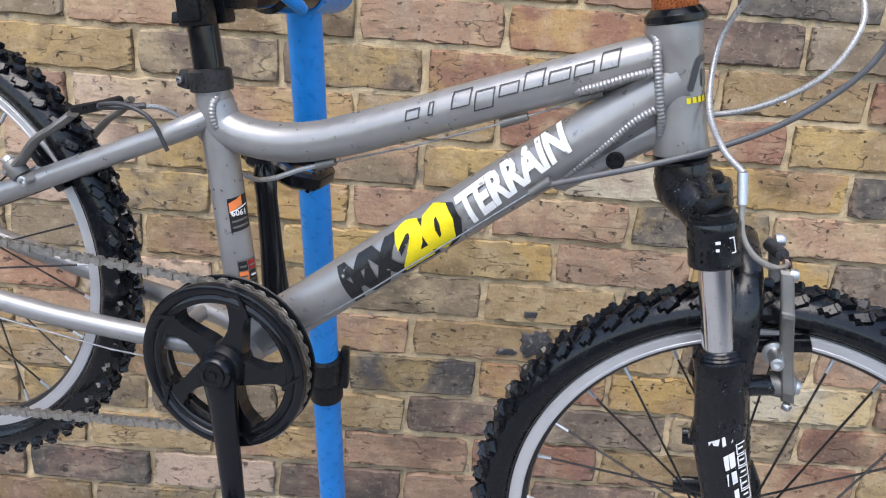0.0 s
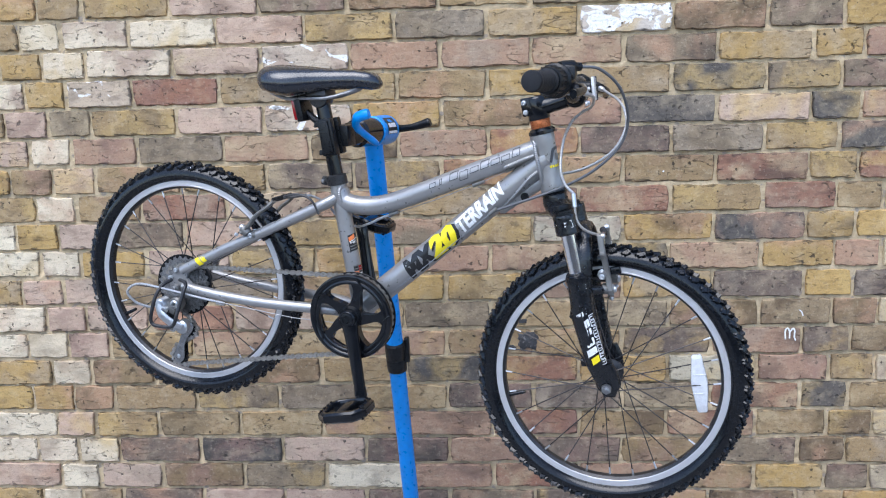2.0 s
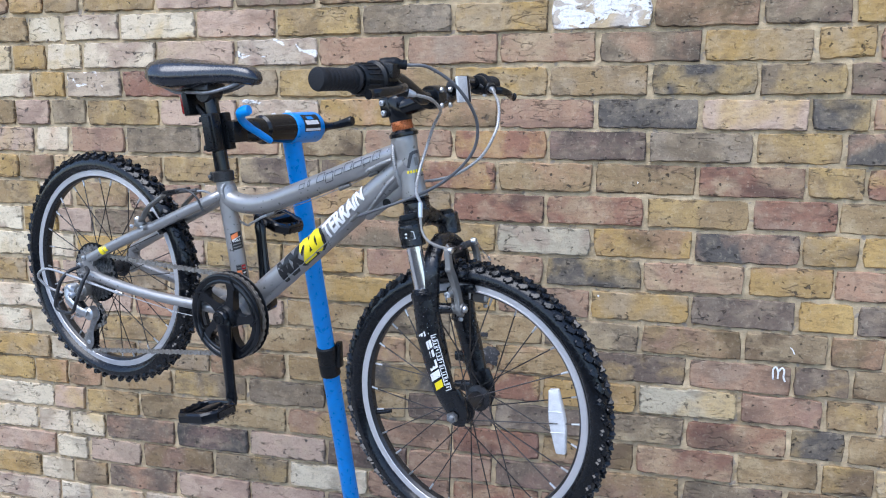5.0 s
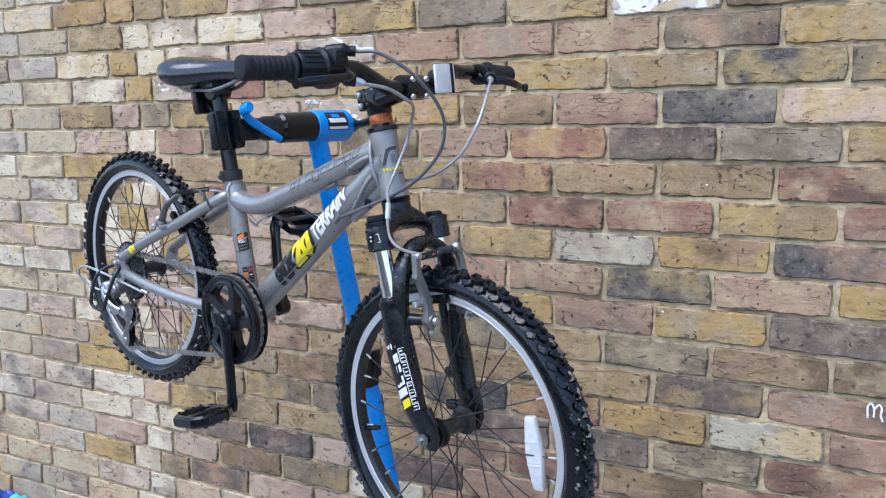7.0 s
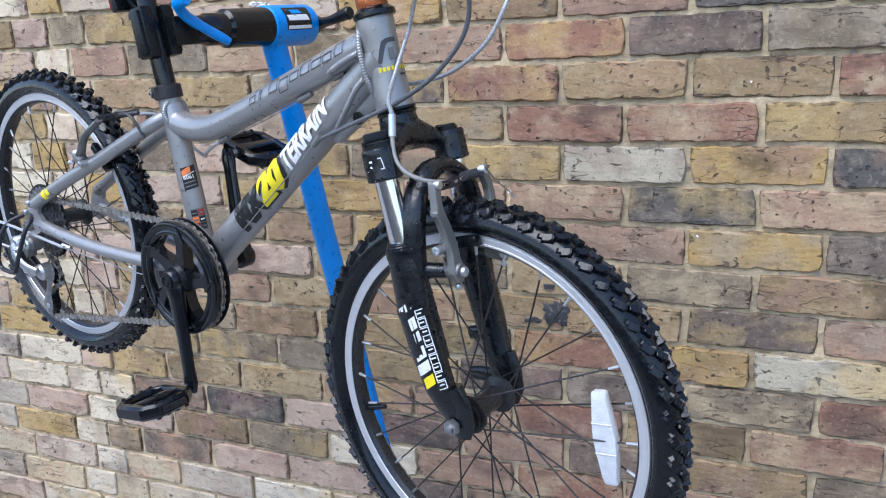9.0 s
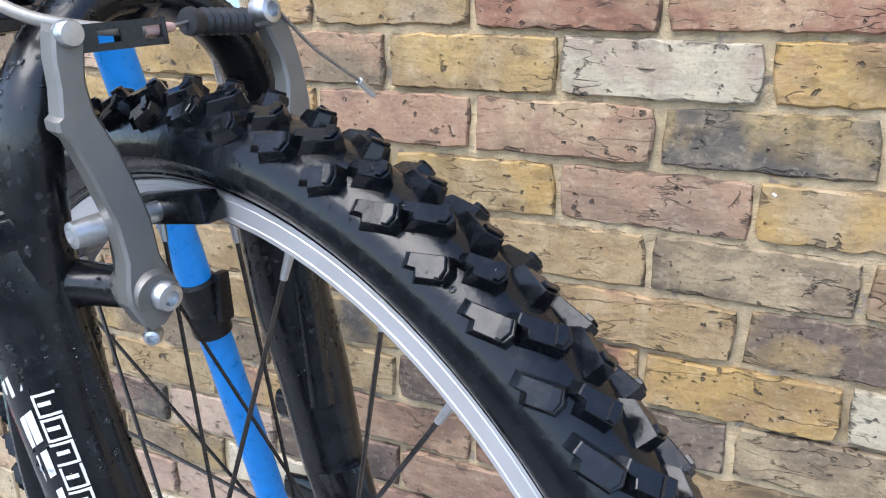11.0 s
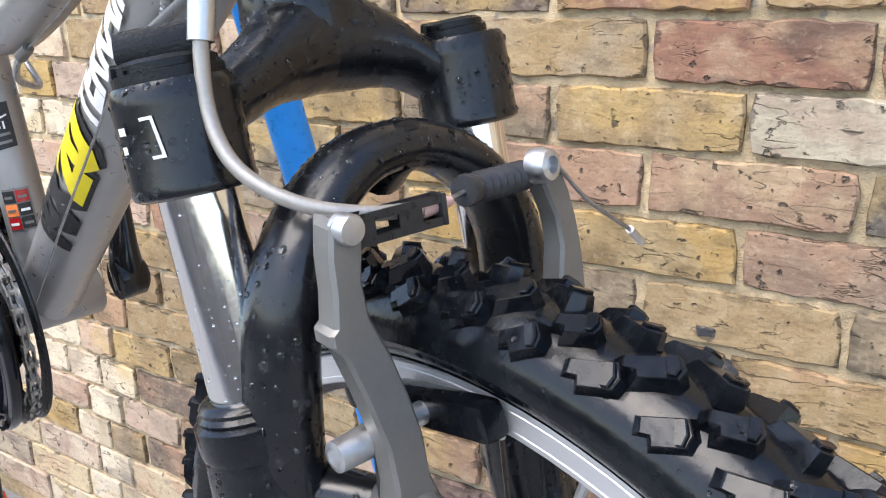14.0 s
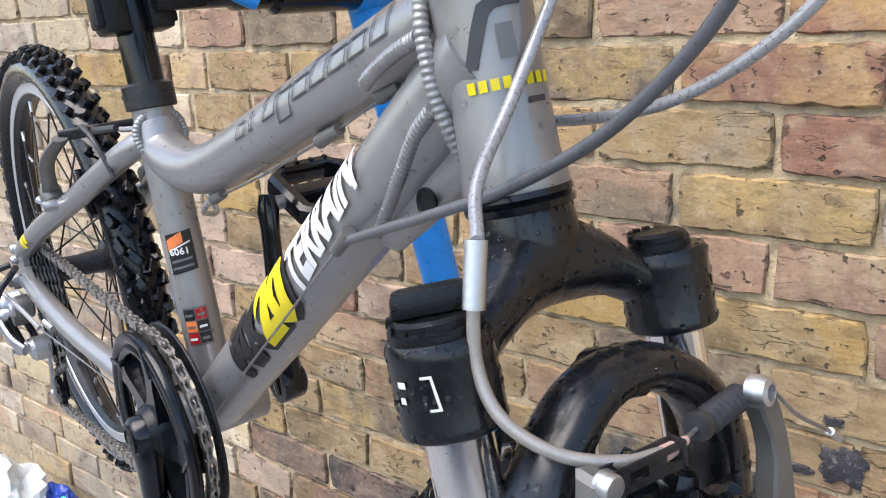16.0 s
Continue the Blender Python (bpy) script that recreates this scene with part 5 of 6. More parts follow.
crank(1, V(0.3905, -0.1905, 0.078))
crank(-1, V(0.3415, 0.1105, -0.078))
pedal(1, V(0.384, -0.193, 0.135), 0.18)
pedal(-1, V(0.341, 0.1105, -0.135), -0.35)

# chain: links along its loop
def chain_loop():
    ring_r = 0.0770
    pts = []
    for k in range(27):
        a = math.radians(100 - 200 * k / 26)
        pts.append(BBC + Vector((math.cos(a), 0, math.sin(a))) * ring_r + V(0, 0, 0.0425))
    low, mid = V(-0.014, -0.146, 0.047), V(0.008, -0.088, 0.045)
    pts += [low + V(0.004, -0.019), low + V(-0.012, -0.015), low + V(-0.019, 0.002), low + V(-0.010, 0.017), mid + V(0.012, -0.016), mid + V(0.019, 0.0), mid + V(0.008, 0.018), V(-0.020, -0.036, 0.044), V(-0.038, -0.012, 0.0435), V(-0.039, 0.010, 0.0435), V(-0.024, 0.033, 0.0435), V(0.0, 0.0415, 0.0435)]
    return pts + [pts[0]]


loop = chain_loop()
seg_len = [(q - p).length for p, q in zip(loop, loop[1:])]
total = sum(seg_len)
cb = B()
n_links = round(total / 0.0127)
for k in range(n_links):
    d_ = total * k / n_links
    i = 0
    while d_ > seg_len[i]:
        d_ -= seg_len[i]
        i += 1
    p, t = loop[i].lerp(loop[i + 1], d_ / seg_len[i]), (loop[i + 1] - loop[i]).normalized()
    upv = Vector((0, 1, 0)).cross(t).normalized()
    m_ = Matrix((t, Vector((0, 1, 0)) - t * t.y, upv)).transposed()
    w_ = 0.0030 if k % 2 else 0.0019
    for s in (1, -1):
        block(cb, p + Vector((0, w_ * s, 0)), (0.0150, 0.0011, 0.0052), m_, 0.86)
        for e_ in (-0.0055, 0.0055):
            block(cb, p + t * e_ + Vector((0, w_ * s, 0)), (0.0064, 0.0011, 0.0084), m_, 0.8)
    tube(cb, [p + t * 0.00635 - Vector((0, 0.0036, 0)), p + t * 0.00635 + Vector((0, 0.0036, 0))], 0.0026, 8)
part("chain", cb, CHAIN, bike, "worn steel bicycle chain")

db = B()
lathe(db, V(0.002, -0.030, 0.058), RIGHT, [(0.011, 0), (0.0135, 0.002), (0.0135, 0.016), (0.010, 0.020)], 18)
block(db, V(-0.008, -0.038, 0.072), (0.026, 0.018, 0.020), Matrix.Rotation(0.5, 3, "Y"), 0.85, 0.004)
mech = part("rear_derailleur", db, CAST, bike, "silver rear derailleur with an oily cage")
for y_, w_ in ((0.082, 0.005), (0.066, 0.004)):
    part("parallelogram_link", tube(B(), [V(-0.018, -0.040, y_), V(-0.020, -0.058, y_ - 0.002), V(-0.004, -0.078, y_ - 0.006)], [0.008, 0.0085, 0.008], 12, w_ / 0.008, side=(0, 1, 0)), BLACK_METAL, mech, "black parallelogram link")
for c_ in (V(-0.018, -0.040, 0.060), V(-0.004, -0.078, 0.056)):
    part("link_pivot", lathe(B(), c_, RIGHT, [(0.0072, 0), (0.0078, 0.003), (0.0078, 0.026), (0.0055, 0.030)], 16), ALLOY, mech)
    bolt("bolt", c_ + V(0, 0, 0.029), RIGHT, 0.0040, 0.003, STEEL, mech)
part("outer_link", tube(B(), spline([V(-0.030, -0.030, 0.086), V(-0.022, -0.048, 0.090), V(-0.004, -0.066, 0.086), V(0.014, -0.076, 0.078)], 4), [0.0075] * 4 + [0.0085] * 5 + [0.0080] * 4, 12, 0.5, side=(0, 1, 0)), ALLOY, mech, "silver outer link")
part("upper_knuckle", lathe(B(), V(-0.028, -0.032, 0.062), RIGHT, [(0.0110, 0), (0.0135, 0.002), (0.0135, 0.020), (0.0105, 0.024), (0.0060, 0.025)], 20), ALLOY, mech, "silver upper knuckle")
part("pulley_knuckle", lathe(B(), V(0.006, -0.080, 0.050), RIGHT, [(0.012, 0), (0.014, 0.002), (0.014, 0.018), (0.010, 0.022)], 20), ALLOY, mech, "silver knuckle")
for k in range(3):
    bolt("limit_screw", V(-0.030, -0.030 - 0.007 * k, 0.076), V(-0.4, 0.2, 1), 0.0032, 0.004, ALLOY, mech)
for c_ in (V(0.008, -0.088, 0.047), V(-0.014, -0.146, 0.047)):
    part("jockey_wheel", sprocket(B(), c_, 0.0155, 11, -0.003, 0.003, 0.005), BLACK_PLASTIC, mech)
    bolt("bolt", c_ + V(0, 0, 0.008), RIGHT, 0.0045, 0.003, ALLOY, mech)
for y in (0.0405, 0.0545):
    part("cage_plate", tube(B(), spline([V(0.014, -0.072, y), V(0.010, -0.088, y), V(-0.004, -0.115, y), V(-0.012, -0.141, y), V(-0.018, -0.159, y)], 4), [0.007, 0.011, 0.0125, 0.012, 0.011, 0.009, 0.0075, 0.0068, 0.0066, 0.0070, 0.0085, 0.010, 0.0115, 0.0118, 0.011, 0.009, 0.005], 12, 0.12, side=(0, 1, 0)), STEEL if y > 0.05 else BLACK_METAL, mech)
part("mount_bolt", lathe(B(), V(0.002, -0.030, 0.076), RIGHT, [(0.0085, 0), (0.0085, 0.004), (0.006, 0.006), (0.0045, 0.006), (0.0040, 0.002), (0.0005, 0.002)], 16), ALLOY, mech)
part("barrel_adjuster", tube(B(), [V(-0.030, -0.034, 0.080), V(-0.042, -0.030, 0.084)], [0.0052, 0.0040], 10), BLACK_PLASTIC, mech)
part("derailleur_guard", tube(B(), spline([V(0.012, 0.018, 0.068), V(0.032, 0.014, 0.080), V(0.035, 0.000, 0.094), V(0.026, -0.040, 0.108), V(0.021, -0.058, 0.112), V(0.012, -0.066, 0.113), V(-0.012, -0.066, 0.113), V(-0.027, -0.062, 0.113), V(-0.030, -0.048, 0.113), V(-0.021, -0.010, 0.106), V(-0.013, 0.010, 0.092), V(-0.005, 0.018, 0.070)], 6), 0.0036, 10), BLACK_METAL, bike, "black wire derailleur guard")
for p_ in (V(0.002, 0.036, 0.0615), V(-0.012, 0.020, 0.0615)):
    bolt("guard_bolt", p_, RIGHT, 0.0052, 0.006, ALLOY, bike)


# ---- rim brakes ----
ARM_OUTER = [(-0.10, 0.0120), (-0.01, 0.0145), (0.06, 0.0132), (0.155, 0.0100), (0.30, 0.0090), (0.50, 0.0115), (0.645, 0.0141), (0.685, 0.0172), (0.72, 0.0168), (0.735, 0.0146), (0.83, 0.0119), (0.94, 0.0101), (1.03, 0.0074)]
ARM_INNER = [(1.055, 0.0046), (1.03, -0.0045), (0.94, -0.0016), (0.85, 0.0013), (0.73, 0.0020), (0.59, -0.0016), (0.44, -0.0039), (0.30, -0.0050), (0.15, -0.0037), (0.035, -0.0062), (-0.06, -0.0044), (-0.115, 0.0025), (-0.125, 0.0085)]


def brake_arm(low, top, s, fw_dir, flat, name, parent, label):
    """A brake arm from the pivot to its top: a forged flat plate, or a plain rounded bar."""
    if not flat:
        bend = low.lerp(top, 0.52) + V(0, 0, 0.0065 * s) + fw_dir * 0.003
        pts = [low - (top - low) * 0.10, low, low.lerp(top, 0.2) + V(0, 0, 0.003 * s), bend, low.lerp(top, 0.82) + V(0, 0, 0.0055 * s), top, top + (top - low) * 0.05]
        ws = [0.0098 - 0.0030 * min(1, k / 14) for k in range(37)]
        return part(name, tube(B(), spline(pts, 6), ws, 10, 0.55, side=(1, 0, 0)), CAST, parent, label, 32)
    bm = B()
    rims = []
    for depth, inset in ((-0.0005, 0.0010), (0.0008, 0.0), (0.0078, 0.0), (0.0090, 0.0012)):
        rims.append([bm.verts.new(low.lerp(top, t) + V(0, 0, s * ((w if s > 0 else min(w, 0.0125)) + (-inset if i < len(ARM_OUTER) else inset))) + fw_dir * depth) for i, (t, w) in enumerate(ARM_OUTER + ARM_INNER)])
    for p, q in zip(rims, rims[1:]):
        bridge(bm, p, q)
    bm.faces.new(rims[0][::-1]), bm.faces.new(rims[-1])
    bmesh.ops.triangulate(bm, faces=[fc for fc in bm.faces if len(fc.verts) > 4])
    return part(name, bm, CAST, parent, label, 28)


def brake(pivot, top, spread_low, spread_top, rim_pt, fw_dir, label, top_bias=0.0, drop=0.0, mid=0.0, flat=False):
    """A linear-pull brake: an arm a side, pads, link, boot and cable."""
    br = None
    tops = {}
    for s in (1, -1):
        lowp, topp = pivot + V(0, 0, mid + spread_low * s), top + V(0, 0, mid + (spread_top + (top_bias if s < 0 else -top_bias)) * s) - V(0, drop if s < 0 else 0)
        arm = brake_arm(lowp, topp, s, fw_dir, flat, "brake_arm" if br else "rim_brake", br or bike, "" if br else label)
        br = br or arm
        tops[s] = topp
        part("pivot_collar", lathe(B(), lowp - fw_dir * 0.010 + V(0, 0, 0.003 * s if flat else 0), fw_dir, [(0.0085, 0), (0.0098, 0.002), (0.0098, 0.0175), (0.0088, 0.0200)] if flat else [(0.0085, 0), (0.0095, 0.002), (0.0095, 0.014), (0.0088, 0.016)], 24), CAST, br)
        bolt("bolt", lowp + fw_dir * (0.0098 if flat else 0.007) + V(0, 0, 0.001 * s), fw_dir, 0.0060, 0.005, ALLOY, br, "silver pivot bolt")
        bolt("tension_screw", lowp - (topp - lowp).normalized() * 0.016 + V(0, 0, 0.006 * s) + fw_dir * 0.002, (fw_dir + V(0, 0, 0.9 * s)).normalized(), 0.0036, 0.006, ALLOY, br)
        pc = rim_pt + V(0, 0, mid + 0.0195 * s)
        tang = Vector((topp - lowp)).cross(Vector((0, 1, 0))).normalized()
        tang = tang if tang.dot(fw_dir) > 0 else -tang
        radv = tang.cross(Vector((0, 1, 0)))
        m_ = Matrix((tang, Vector((0, 1, 0)), radv)).transposed()
        block(pb := B(), pc + tang * 0.004, (0.052, 0.011, 0.0125), m_, 0.92, 0.003)
        part("brake_pad", pb, RUBBER, br, "black brake pad")
        part("pad_stud", lathe(B(), pc + V(0, 0, 0.004 * s), RIGHT * s, [(0.004, 0), (0.004, 0.012), (0.0095, 0.013), (0.0095, 0.016), (0.0058, 0.017), (0.0050, 0.036), (0.0032, 0.0365), (0.0028, 0.033), (0.0006, 0.033)], 16), ALLOY, br, "silver pad bolt")
    return br, tops


fbrk, ft = brake(V(0.8420, 0.0375), V(0.8235, 0.1290), 0.0375, 0.0425, V(0.833, 0.0622), V(1, -0.05), "grey linear pull front brake", -0.0025, 0.003, 0.0045, True)
TR, TL = ft[1], ft[-1]
part("link_pin", lathe(B(), TR + V(0.006, 0.0015, 0.0025), V(1, 0.05), [(0.0046, 0), (0.0047, 0.0052), (0.0041, 0.0062), (0.0008, 0.0064)], 24), ALLOY, fbrk, "round link pin")
la, lb = TR + V(0.0050, -0.001, 0.000), TR + V(0.0085, -0.001, -0.033)
ldir = (lb - la).normalized()
lup = V(-0.1, 1, 0) - ldir * ldir.dot(V(-0.1, 1, 0))
lup.normalize()
lout = ldir.cross(lup)
for s in (1, -1):
    lk = B()
    edge_a, edge_b = [], []
    n_h = 4
    for layer, store in ((0.0022, edge_a), (0.0032, edge_b)):
        for k in range(n_h + 1):
            q = la.lerp(lb, k / n_h) + lout * layer * s
            store.append([lk.verts.new(q + lup * h) for h in (-0.0048, -0.0022, 0.0022, 0.0048)])
    for row in (edge_a, edge_b):
        for k in range(n_h):
            for h in range(3):
                if not (h == 1 and k % 2):
                    lk.faces.new((row[k][h], row[k + 1][h], row[k + 1][h + 1], row[k][h + 1]))
    for k in range(n_h):
        for h in (0, 3):
            lk.faces.new((edge_a[k][h], edge_a[k + 1][h], edge_b[k + 1][h], edge_b[k][h]))
        if k % 2:
            lk.faces.new((edge_a[k][1], edge_a[k + 1][1], edge_b[k + 1][1], edge_b[k][1]))
            lk.faces.new((edge_a[k][2], edge_a[k + 1][2], edge_b[k + 1][2], edge_b[k][2]))
    part("noodle_link", lk, BLACK_METAL, fbrk, "black perforated link" if s > 0 else "")
block(le := B(), lb, (0.0075, 0.0020, 0.0100), Matrix((lout, ldir, lup)).transposed(), 0.95, 0.0006)
part("link_end", le, BLACK_METAL, fbrk)
NOOD = spline([V(0.783, 0.203, 0.058), V(0.7855, 0.182, 0.0635), V(0.789, 0.161, 0.066), V(0.799, 0.146, 0.065), V(0.814, 0.136, 0.056), V(0.8255, 0.131, 0.040), V(0.831, 0.1288, 0.021)], 8)
part("noodle", tube(B(), NOOD, 0.0024, 12), NOODLE, fbrk, "curved metal cable noodle")
part("ferrule", tube(B(), [V(0.7825, 0.203, 0.0580), V(0.7857, 0.181, 0.0636)], 0.0040, 14), ALLOY, fbrk, "silver cable ferrule")
part("noodle_tip", tube(B(), [V(0.8308, 0.1288, 0.023), V(0.8308, 0.1286, 0.016), V(0.8305, 0.1286, 0.010)], [0.0030, 0.0026, 0.0016], 12), PINK_TIP, fbrk)
bt = []
for k in range(17):
    bt.append(V(0.8295, 0.1298, 0.003).lerp(V(0.8235, 0.1265, -0.031), k / 16))
part("rubber_boot", tube(B(), bt, [0.0052, 0.0056, 0.0050] + [0.0046 + (0.0009 if k % 2 else -0.0002) for k in range(14)], 18), BOOT, fbrk, "ribbed rubber boot")
part("bare_cable", tube(B(), [V(0.8305, 0.1286, 0.013), V(0.8295, 0.1298, 0.001)], 0.0009, 6), STEEL, fbrk)
bolt("anchor_bolt", TL + V(0.004, 0.004, 0.002), V(1, 0.2, -0.1), 0.0064, 0.008, ALLOY, fbrk, "silver cable anchor bolt")
part("cable_tail", tube(B(), spline([TL + V(0.009, 0.004, -0.004), V(0.834, 0.114, -0.055), V(0.8345, 0.098, -0.078), V(0.834, 0.094, -0.084)], 5), 0.0009, 6), STEEL, fbrk)
part("cable_end_cap", tube(B(), [V(0.8345, 0.0955, -0.0815), V(0.8335, 0.0875, -0.0915)], 0.0018, 8), ALLOY, fbrk)

rbrk, rt = brake(V(0.150, 0.118), V(0.212, 0.173), 0.046, 0.044, V(0.168, 0.110), V(-0.66, 0.75), "silver linear pull rear brake on the stays")
part("noodle", tube(B(), spline([V(0.300, 0.150, 0.030), V(0.288, 0.178, 0.036), V(0.262, 0.188, 0.036), V(0.235, 0.184, 0.030), V(0.222, 0.179, 0.014)], 6), 0.0021, 10), CABLE_DARK, rbrk)
part("rubber_boot", tube(B(), [V(0.222, 0.179, 0.012), V(0.220, 0.179, -0.018)], 0.0046, 10), GRIP, rbrk)
part("noodle_link", tube(B(), [rt[1] + V(0, 0.004, 0), V(0.222, 0.179, 0.012)], 0.005, 8, 0.5), BLACK_METAL, rbrk)
part("cable_tail", tube(B(), [V(0.224, 0.179, 0.02), V(0.25, 0.182, 0.02), V(0.268, 0.184, 0.012)], 0.0030, 8), CABLE_DARK, rbrk)


# ---- rain on the painted parts ----
def water_material():
    m = bpy.data.materials.new("rain_water")
    m.use_nodes = True
    b = m.node_tree.nodes["Principled BSDF"]
    b.inputs["Base Color"].default_value = (0.95, 0.97, 1.0, 1)
    b.inputs["Roughness"].default_value, b.inputs["IOR"].default_value = 0.03, 1.33
    b.inputs["Transmission Weight"].default_value = 1.0
    return m


RAIN = water_material()


def rain(ob, parent, count, seed, lo, hi, facing=0.0, small=0.0005, big=0.0015):
    """Small flat domes of water on the upper faces of a part, between two heights."""
    rg = random.Random(seed)
    me = ob.data
    faces = [p for p in me.polygons if p.normal.z > facing and lo < p.center.z < hi]
    weights = [p.area for p in faces]
    bm = B()
    for p in rg.choices(faces, weights, k=count):
        vs = [me.vertices[i].co for i in p.vertices]
        w = [rg.random() + 0.02 for _ in vs]
        c = sum((v * k for v, k in zip(vs, w)), Vector()) / sum(w)
        n_ = p.normal
        a = n_.orthogonal().normalized()
        b = n_.cross(a)
        r = small + (big - small) * rg.random() ** 2.5
        ex = rg.uniform(1.0, 1.5)
        low = ring_loop(bm, c - n_ * 0.0002, a, b, r * ex, r, 7)
        mid = ring_loop(bm, c + n_ * r * 0.32, a, b, r * ex * 0.78, r * 0.78, 7)
        top = bm.verts.new(c + n_ * r * 0.5)
        bridge(bm, low, mid)
        for k in range(7):
            bm.faces.new((mid[k], mid[(k + 1) % 7], top))
    d = part("rain_water", bm, RAIN, parent, "small clear rain drops", 80)
    tagged(d, "small clear rain drops", kind="stuff")
    return d


rain(fork, fork, 2300, 11, -0.06, 0.17, -0.05, 0.0005, 0.0017)
rain(crown_part, fork, 1500, 12, 0.10, 0.21, -0.3, 0.0004, 0.0014)
rain(frame_part, frame_part, 160, 13, 0.12, 0.31, 0.0, 0.0006, 0.0018)
for st_ in [o for o in fork.children if o.name.startswith("stanchion")]:
    rain(st_, fork, 130, 14, 0.0, 0.2, -1.0, 0.0003, 0.0007)


for w_ob in (fw, rw):
    for t_ob in [o for o in w_ob.children if o.name.split(".")[0] == "tyre"]:
        rain(t_ob, w_ob, 420, 15, -0.4, 0.4, -1.0, 0.0004, 0.0012)


# ---- repair stand ----
def BW(f, u, r):
    return bike.matrix_world @ V(f, u, r)


POST_T, POST_B = Vector((0.019, -0.405, 1.350)), Vector((0.060, -0.060, 0.012))
stand = empty("repair_stand", Matrix.Translation((POST_B.x, POST_B.y, 0)), "blue bicycle repair stand clamping the seat post", "repair stand")
SI = stand.matrix_world.inverted()


def spart(name, bm, mat, label="", parent=None, angle=38):
    for v in bm.verts:
        v.co = SI @ v.co
    return part(name, bm, mat, parent or stand, label, angle)


spart("post", tube(B(), [POST_B, POST_T], 0.0195, 28), BLUE, "blue powder coated steel post")
pdir = (POST_T - POST_B).normalized()
zc = lambda z: POST_B + pdir * ((z - POST_B.z) / pdir.z)
spart("collar", lathe(B(), zc(0.765), pdir, [(0.0205, 0), (0.0235, 0.002), (0.0240, 0.030), (0.0225, 0.033), (0.0240, 0.036), (0.0240, 0.072), (0.0205, 0.076)], 26), BLACK_PLASTIC, "black plastic height collar")
spart("collar_lever", block(B(), zc(0.805) + Vector((0.026, 0.004, 0.012)), (0.014, 0.022, 0.060), None, 0.85, 0.004), BLACK_PLASTIC)
spart("foot", lathe(B(), POST_B - pdir * 0.006, pdir, [(0.024, 0), (0.026, 0.004), (0.025, 0.05), (0.0205, 0.054)], 24), BLACK_PLASTIC)
JAW, HEAD = BW(0.322, 0.294, -0.004), Vector((0.030, -0.370, 1.332))
ARM = (HEAD - JAW).normalized()
al = (HEAD - JAW).length
spart("clamp_body", lathe(B(), JAW + ARM * 0.022, ARM, [(0.016, 0), (0.020, 0.006), (0.020, 0.050), (0.023, 0.054), (0.0235, 0.085), (0.0285, 0.090), (0.0295, al - 0.062), (0.0295, al - 0.02)], 28), BLACK_PAINT, "black clamp body")
spart("clamp_head", lathe(B(), JAW + ARM * (al - 0.046), ARM, [(0.0290, 0), (0.0318, 0.002), (0.0318, 0.085), (0.0300, 0.089), (0.0180, 0.089)], 32), BLUE, "blue clamp head")
e1 = ARM.cross(Vector((0, 0, 1))).normalized()
e2 = e1.cross(ARM)
on_clamp = wrapped(None, None, JAW + ARM * (al - 0.046), ARM, 0.0318, -e1 * 0.9 + e2 * 0.35 if e1.y > 0 else e1 * 0.9 + e2 * 0.35, 0.0006)
spart("sticker", patch(on_clamp, 0.020, 0.072, -0.019, 0.019, 4, 8), BLACK_DECAL, "black maker's sticker")
on_clamp2 = wrapped(None, None, JAW + ARM * (al - 0.046), ARM, 0.0318, -e1 * 0.9 + e2 * 0.35 if e1.y > 0 else e1 * 0.9 + e2 * 0.35, 0.0011)
spart("emblem", patch(on_clamp2, 0.024, 0.066, -0.004, 0.005, 4, 4, 0.3), WHITE)
spart("emblem", patch(on_clamp2, 0.022, 0.070, 0.0125, 0.0175, 4, 3), WHITE)
spart("emblem", patch(on_clamp2, 0.036, 0.056, -0.013, -0.006, 4, 4, 0.3), BLUE)
KN = JAW + ARM * (al + 0.045)
spart("tension_handle", tube(B(), spline([KN - ARM * 0.010, KN + ARM * 0.010, KN + Vector((0.022, 0.006, 0.001)), Vector((0.098, -0.344, 1.337)), Vector((0.127, -0.351, 1.344)), Vector((0.1395, -0.354, 1.3472))], 4), [0.020] * 5 + [0.018, 0.015, 0.0125, 0.0105] + [0.0085, 0.0078, 0.0075, 0.0075, 0.0078, 0.0084, 0.0090, 0.0094, 0.0098, 0.0102, 0.0100, 0.0080], 14), BLACK_PLASTIC, "black tension handle")
bike_turn = bike.matrix_world.to_3x3()
jaw_turn = bike_turn @ Matrix.Rotation(-math.atan2(0.0395, 0.257), 3, "Y")
JAW_C = BW(0.3205, 0.294, 0.0)
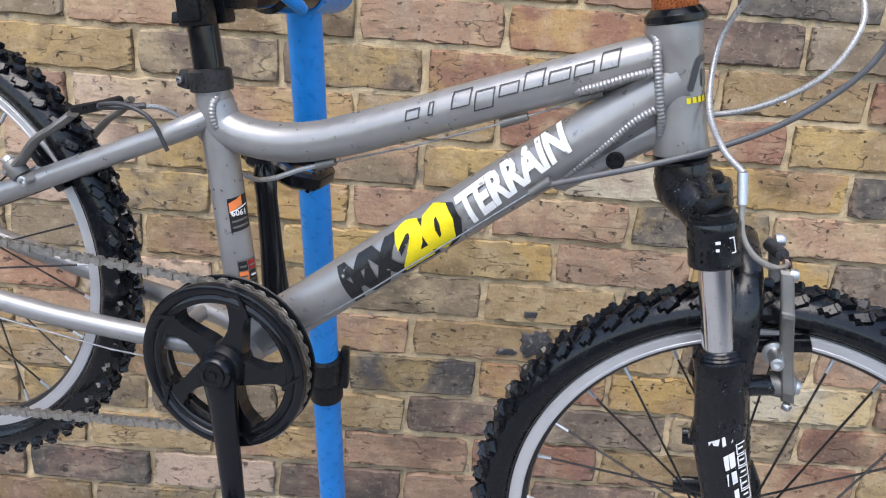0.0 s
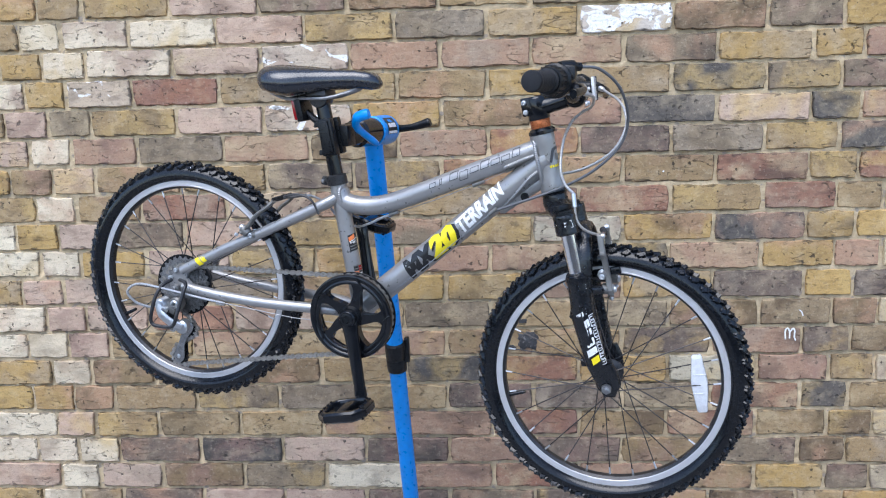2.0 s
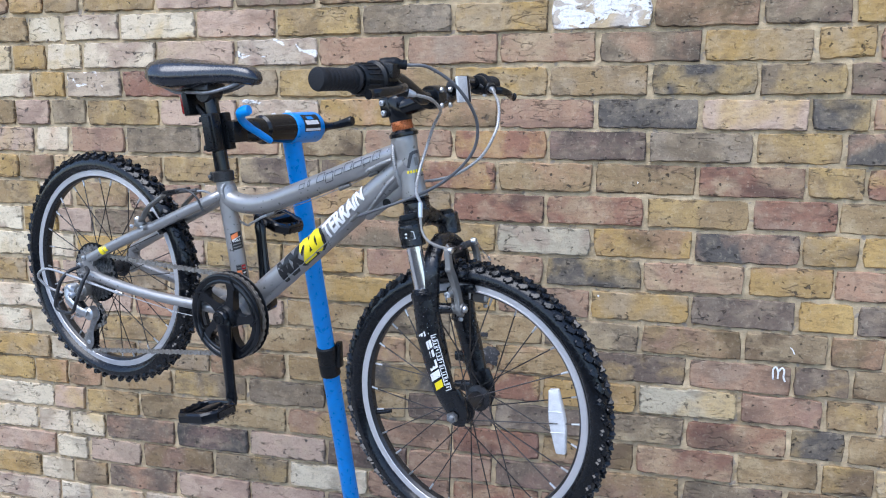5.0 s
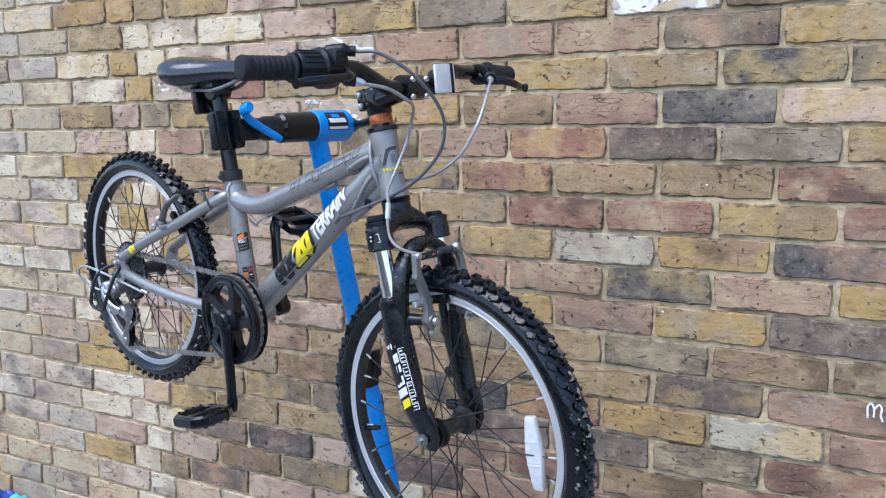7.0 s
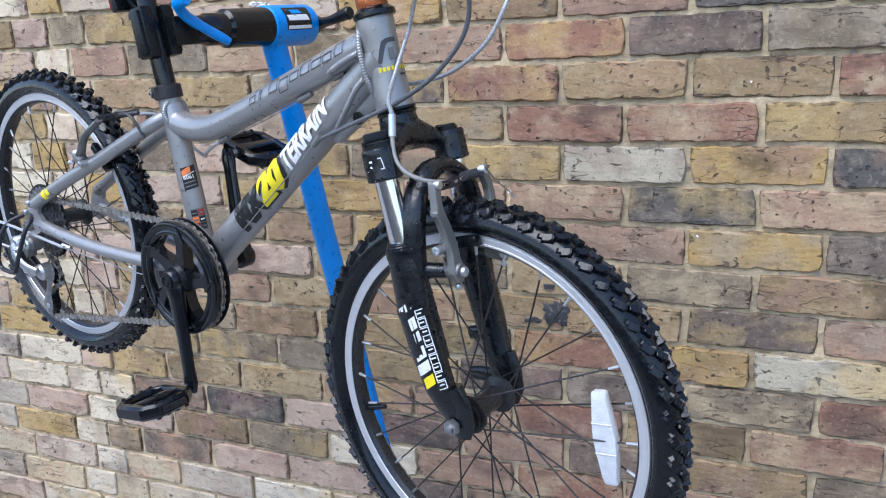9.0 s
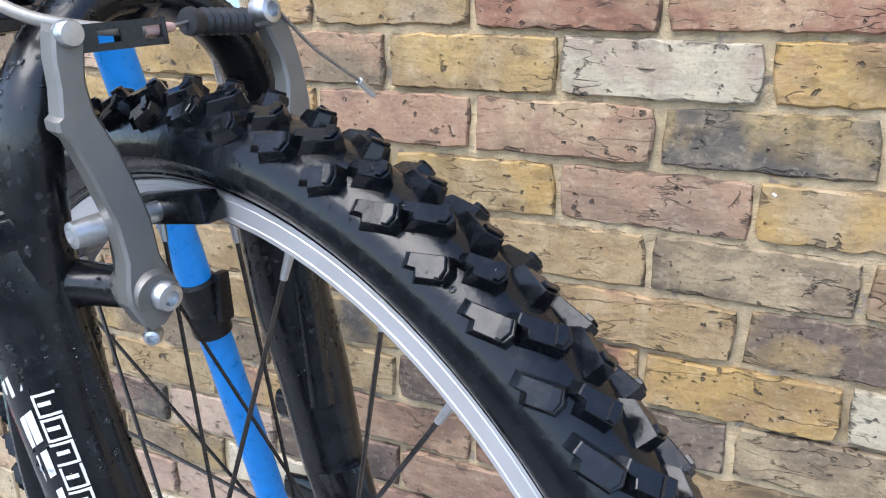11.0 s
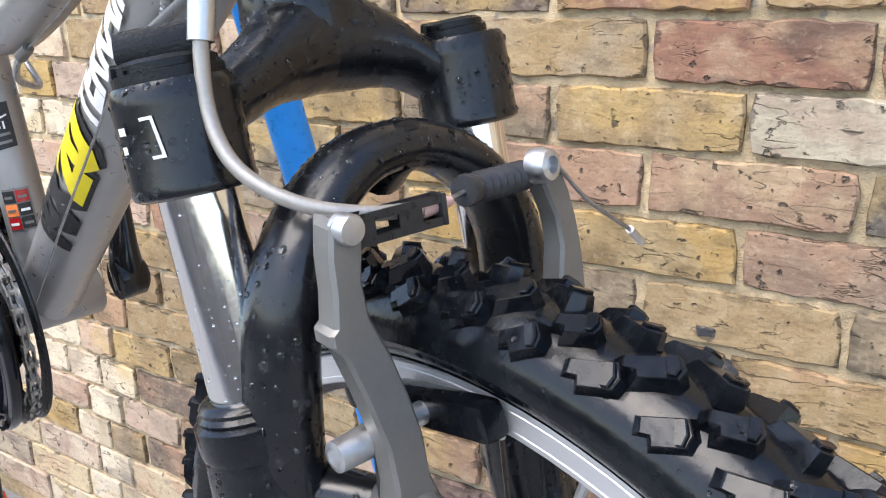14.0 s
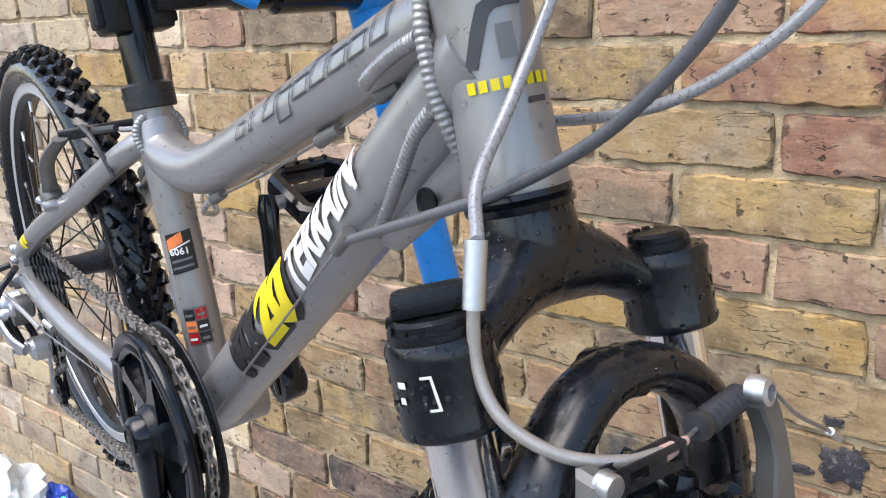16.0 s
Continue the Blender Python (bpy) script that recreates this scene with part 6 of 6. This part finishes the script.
for s in (1, -1):
    jaw = spart("jaw", block(B(), JAW_C + bike_turn @ V(0, 0, 0.0165 * s), (0.029, 0.019, 0.069), jaw_turn, 0.95, 0.004), BLACK_PLASTIC, "black clamp jaw")
    spart("jaw_face", block(B(), JAW_C + bike_turn @ V(0, 0, 0.0265 * s), (0.020, 0.008, 0.060), jaw_turn, 0.88, 0.003), BLACK_PLASTIC, parent=jaw)
    for u_ in (-0.026, 0.026):
        spart("jaw_rib", block(B(), JAW_C + jaw_turn @ Vector((-0.004, -0.017 * s, u_)), (0.036, 0.014, 0.010), jaw_turn, 0.9, 0.002), BLACK_PLASTIC, parent=jaw)
spart("jaw_carrier", block(B(), BW(0.332, 0.294, -0.030), (0.034, 0.040, 0.040), bike_turn, 0.95, 0.004), BLACK_PLASTIC)
lever_line = spline([BW(0.397, 0.336, 0.001), BW(0.383, 0.333, 0.0), BW(0.369, 0.326, -0.006), BW(0.361, 0.310, -0.026), BW(0.370, 0.292, -0.050), BW(0.383, 0.274, -0.074)], 5)
spart("clamp_lever", tube(B(), lever_line, [0.0085, 0.0098] + [0.0100] * 8 + [0.0088] * 8 + [0.0080] * 6 + [0.0074, 0.0060], 14, 0.85), BLUE, "blue clamp lever")

# ---- rubbish against the wall ----
def bag(name, place, size, mat, label, seed):
    """A crumpled plastic bag."""
    bm = B()
    bmesh.ops.create_icosphere(bm, subdivisions=4, radius=1.0)
    for v in bm.verts:
        d = v.co.normalized()
        k = 0.78 + 0.30 * noise.noise(d * 2.1 + Vector((seed, 0, 0))) + 0.16 * abs(noise.noise(d * 6.0 + Vector((0, seed, 0)))) + 0.06 * noise.noise(d * 14.0)
        v.co = Vector((d.x * size[0] * k, d.y * size[1] * k, max(-0.35, d.z) * size[2] * k))
    low = min(v.co.z for v in bm.verts)
    for v in bm.verts:
        v.co.z -= low
    ob = part(name, bm, mat, None, angle=24)
    ob.location = place
    return tagged(ob, label, "bag", "rubbish bags")


bag("plastic_bag", (-1.68, -0.20, 0), (0.17, 0.15, 0.165), PLASTIC_WHITE, "crumpled white plastic bag on the ground by the wall", 1.0)
bag("plastic_bag", (-1.42, -0.16, 0), (0.10, 0.10, 0.115), PLASTIC_TEAL, "crumpled turquoise plastic bag on the ground by the wall", 7.3)
bag("plastic_bag", (-1.60, -0.08, 0), (0.10, 0.06, 0.085), PLASTIC_BLUE, "crumpled blue plastic bag behind the turquoise one", 3.7)
bag("plastic_bag", (-1.30, -0.12, 0), (0.07, 0.08, 0.09), PLASTIC_RED, "crumpled red plastic packet on the ground", 5.1)
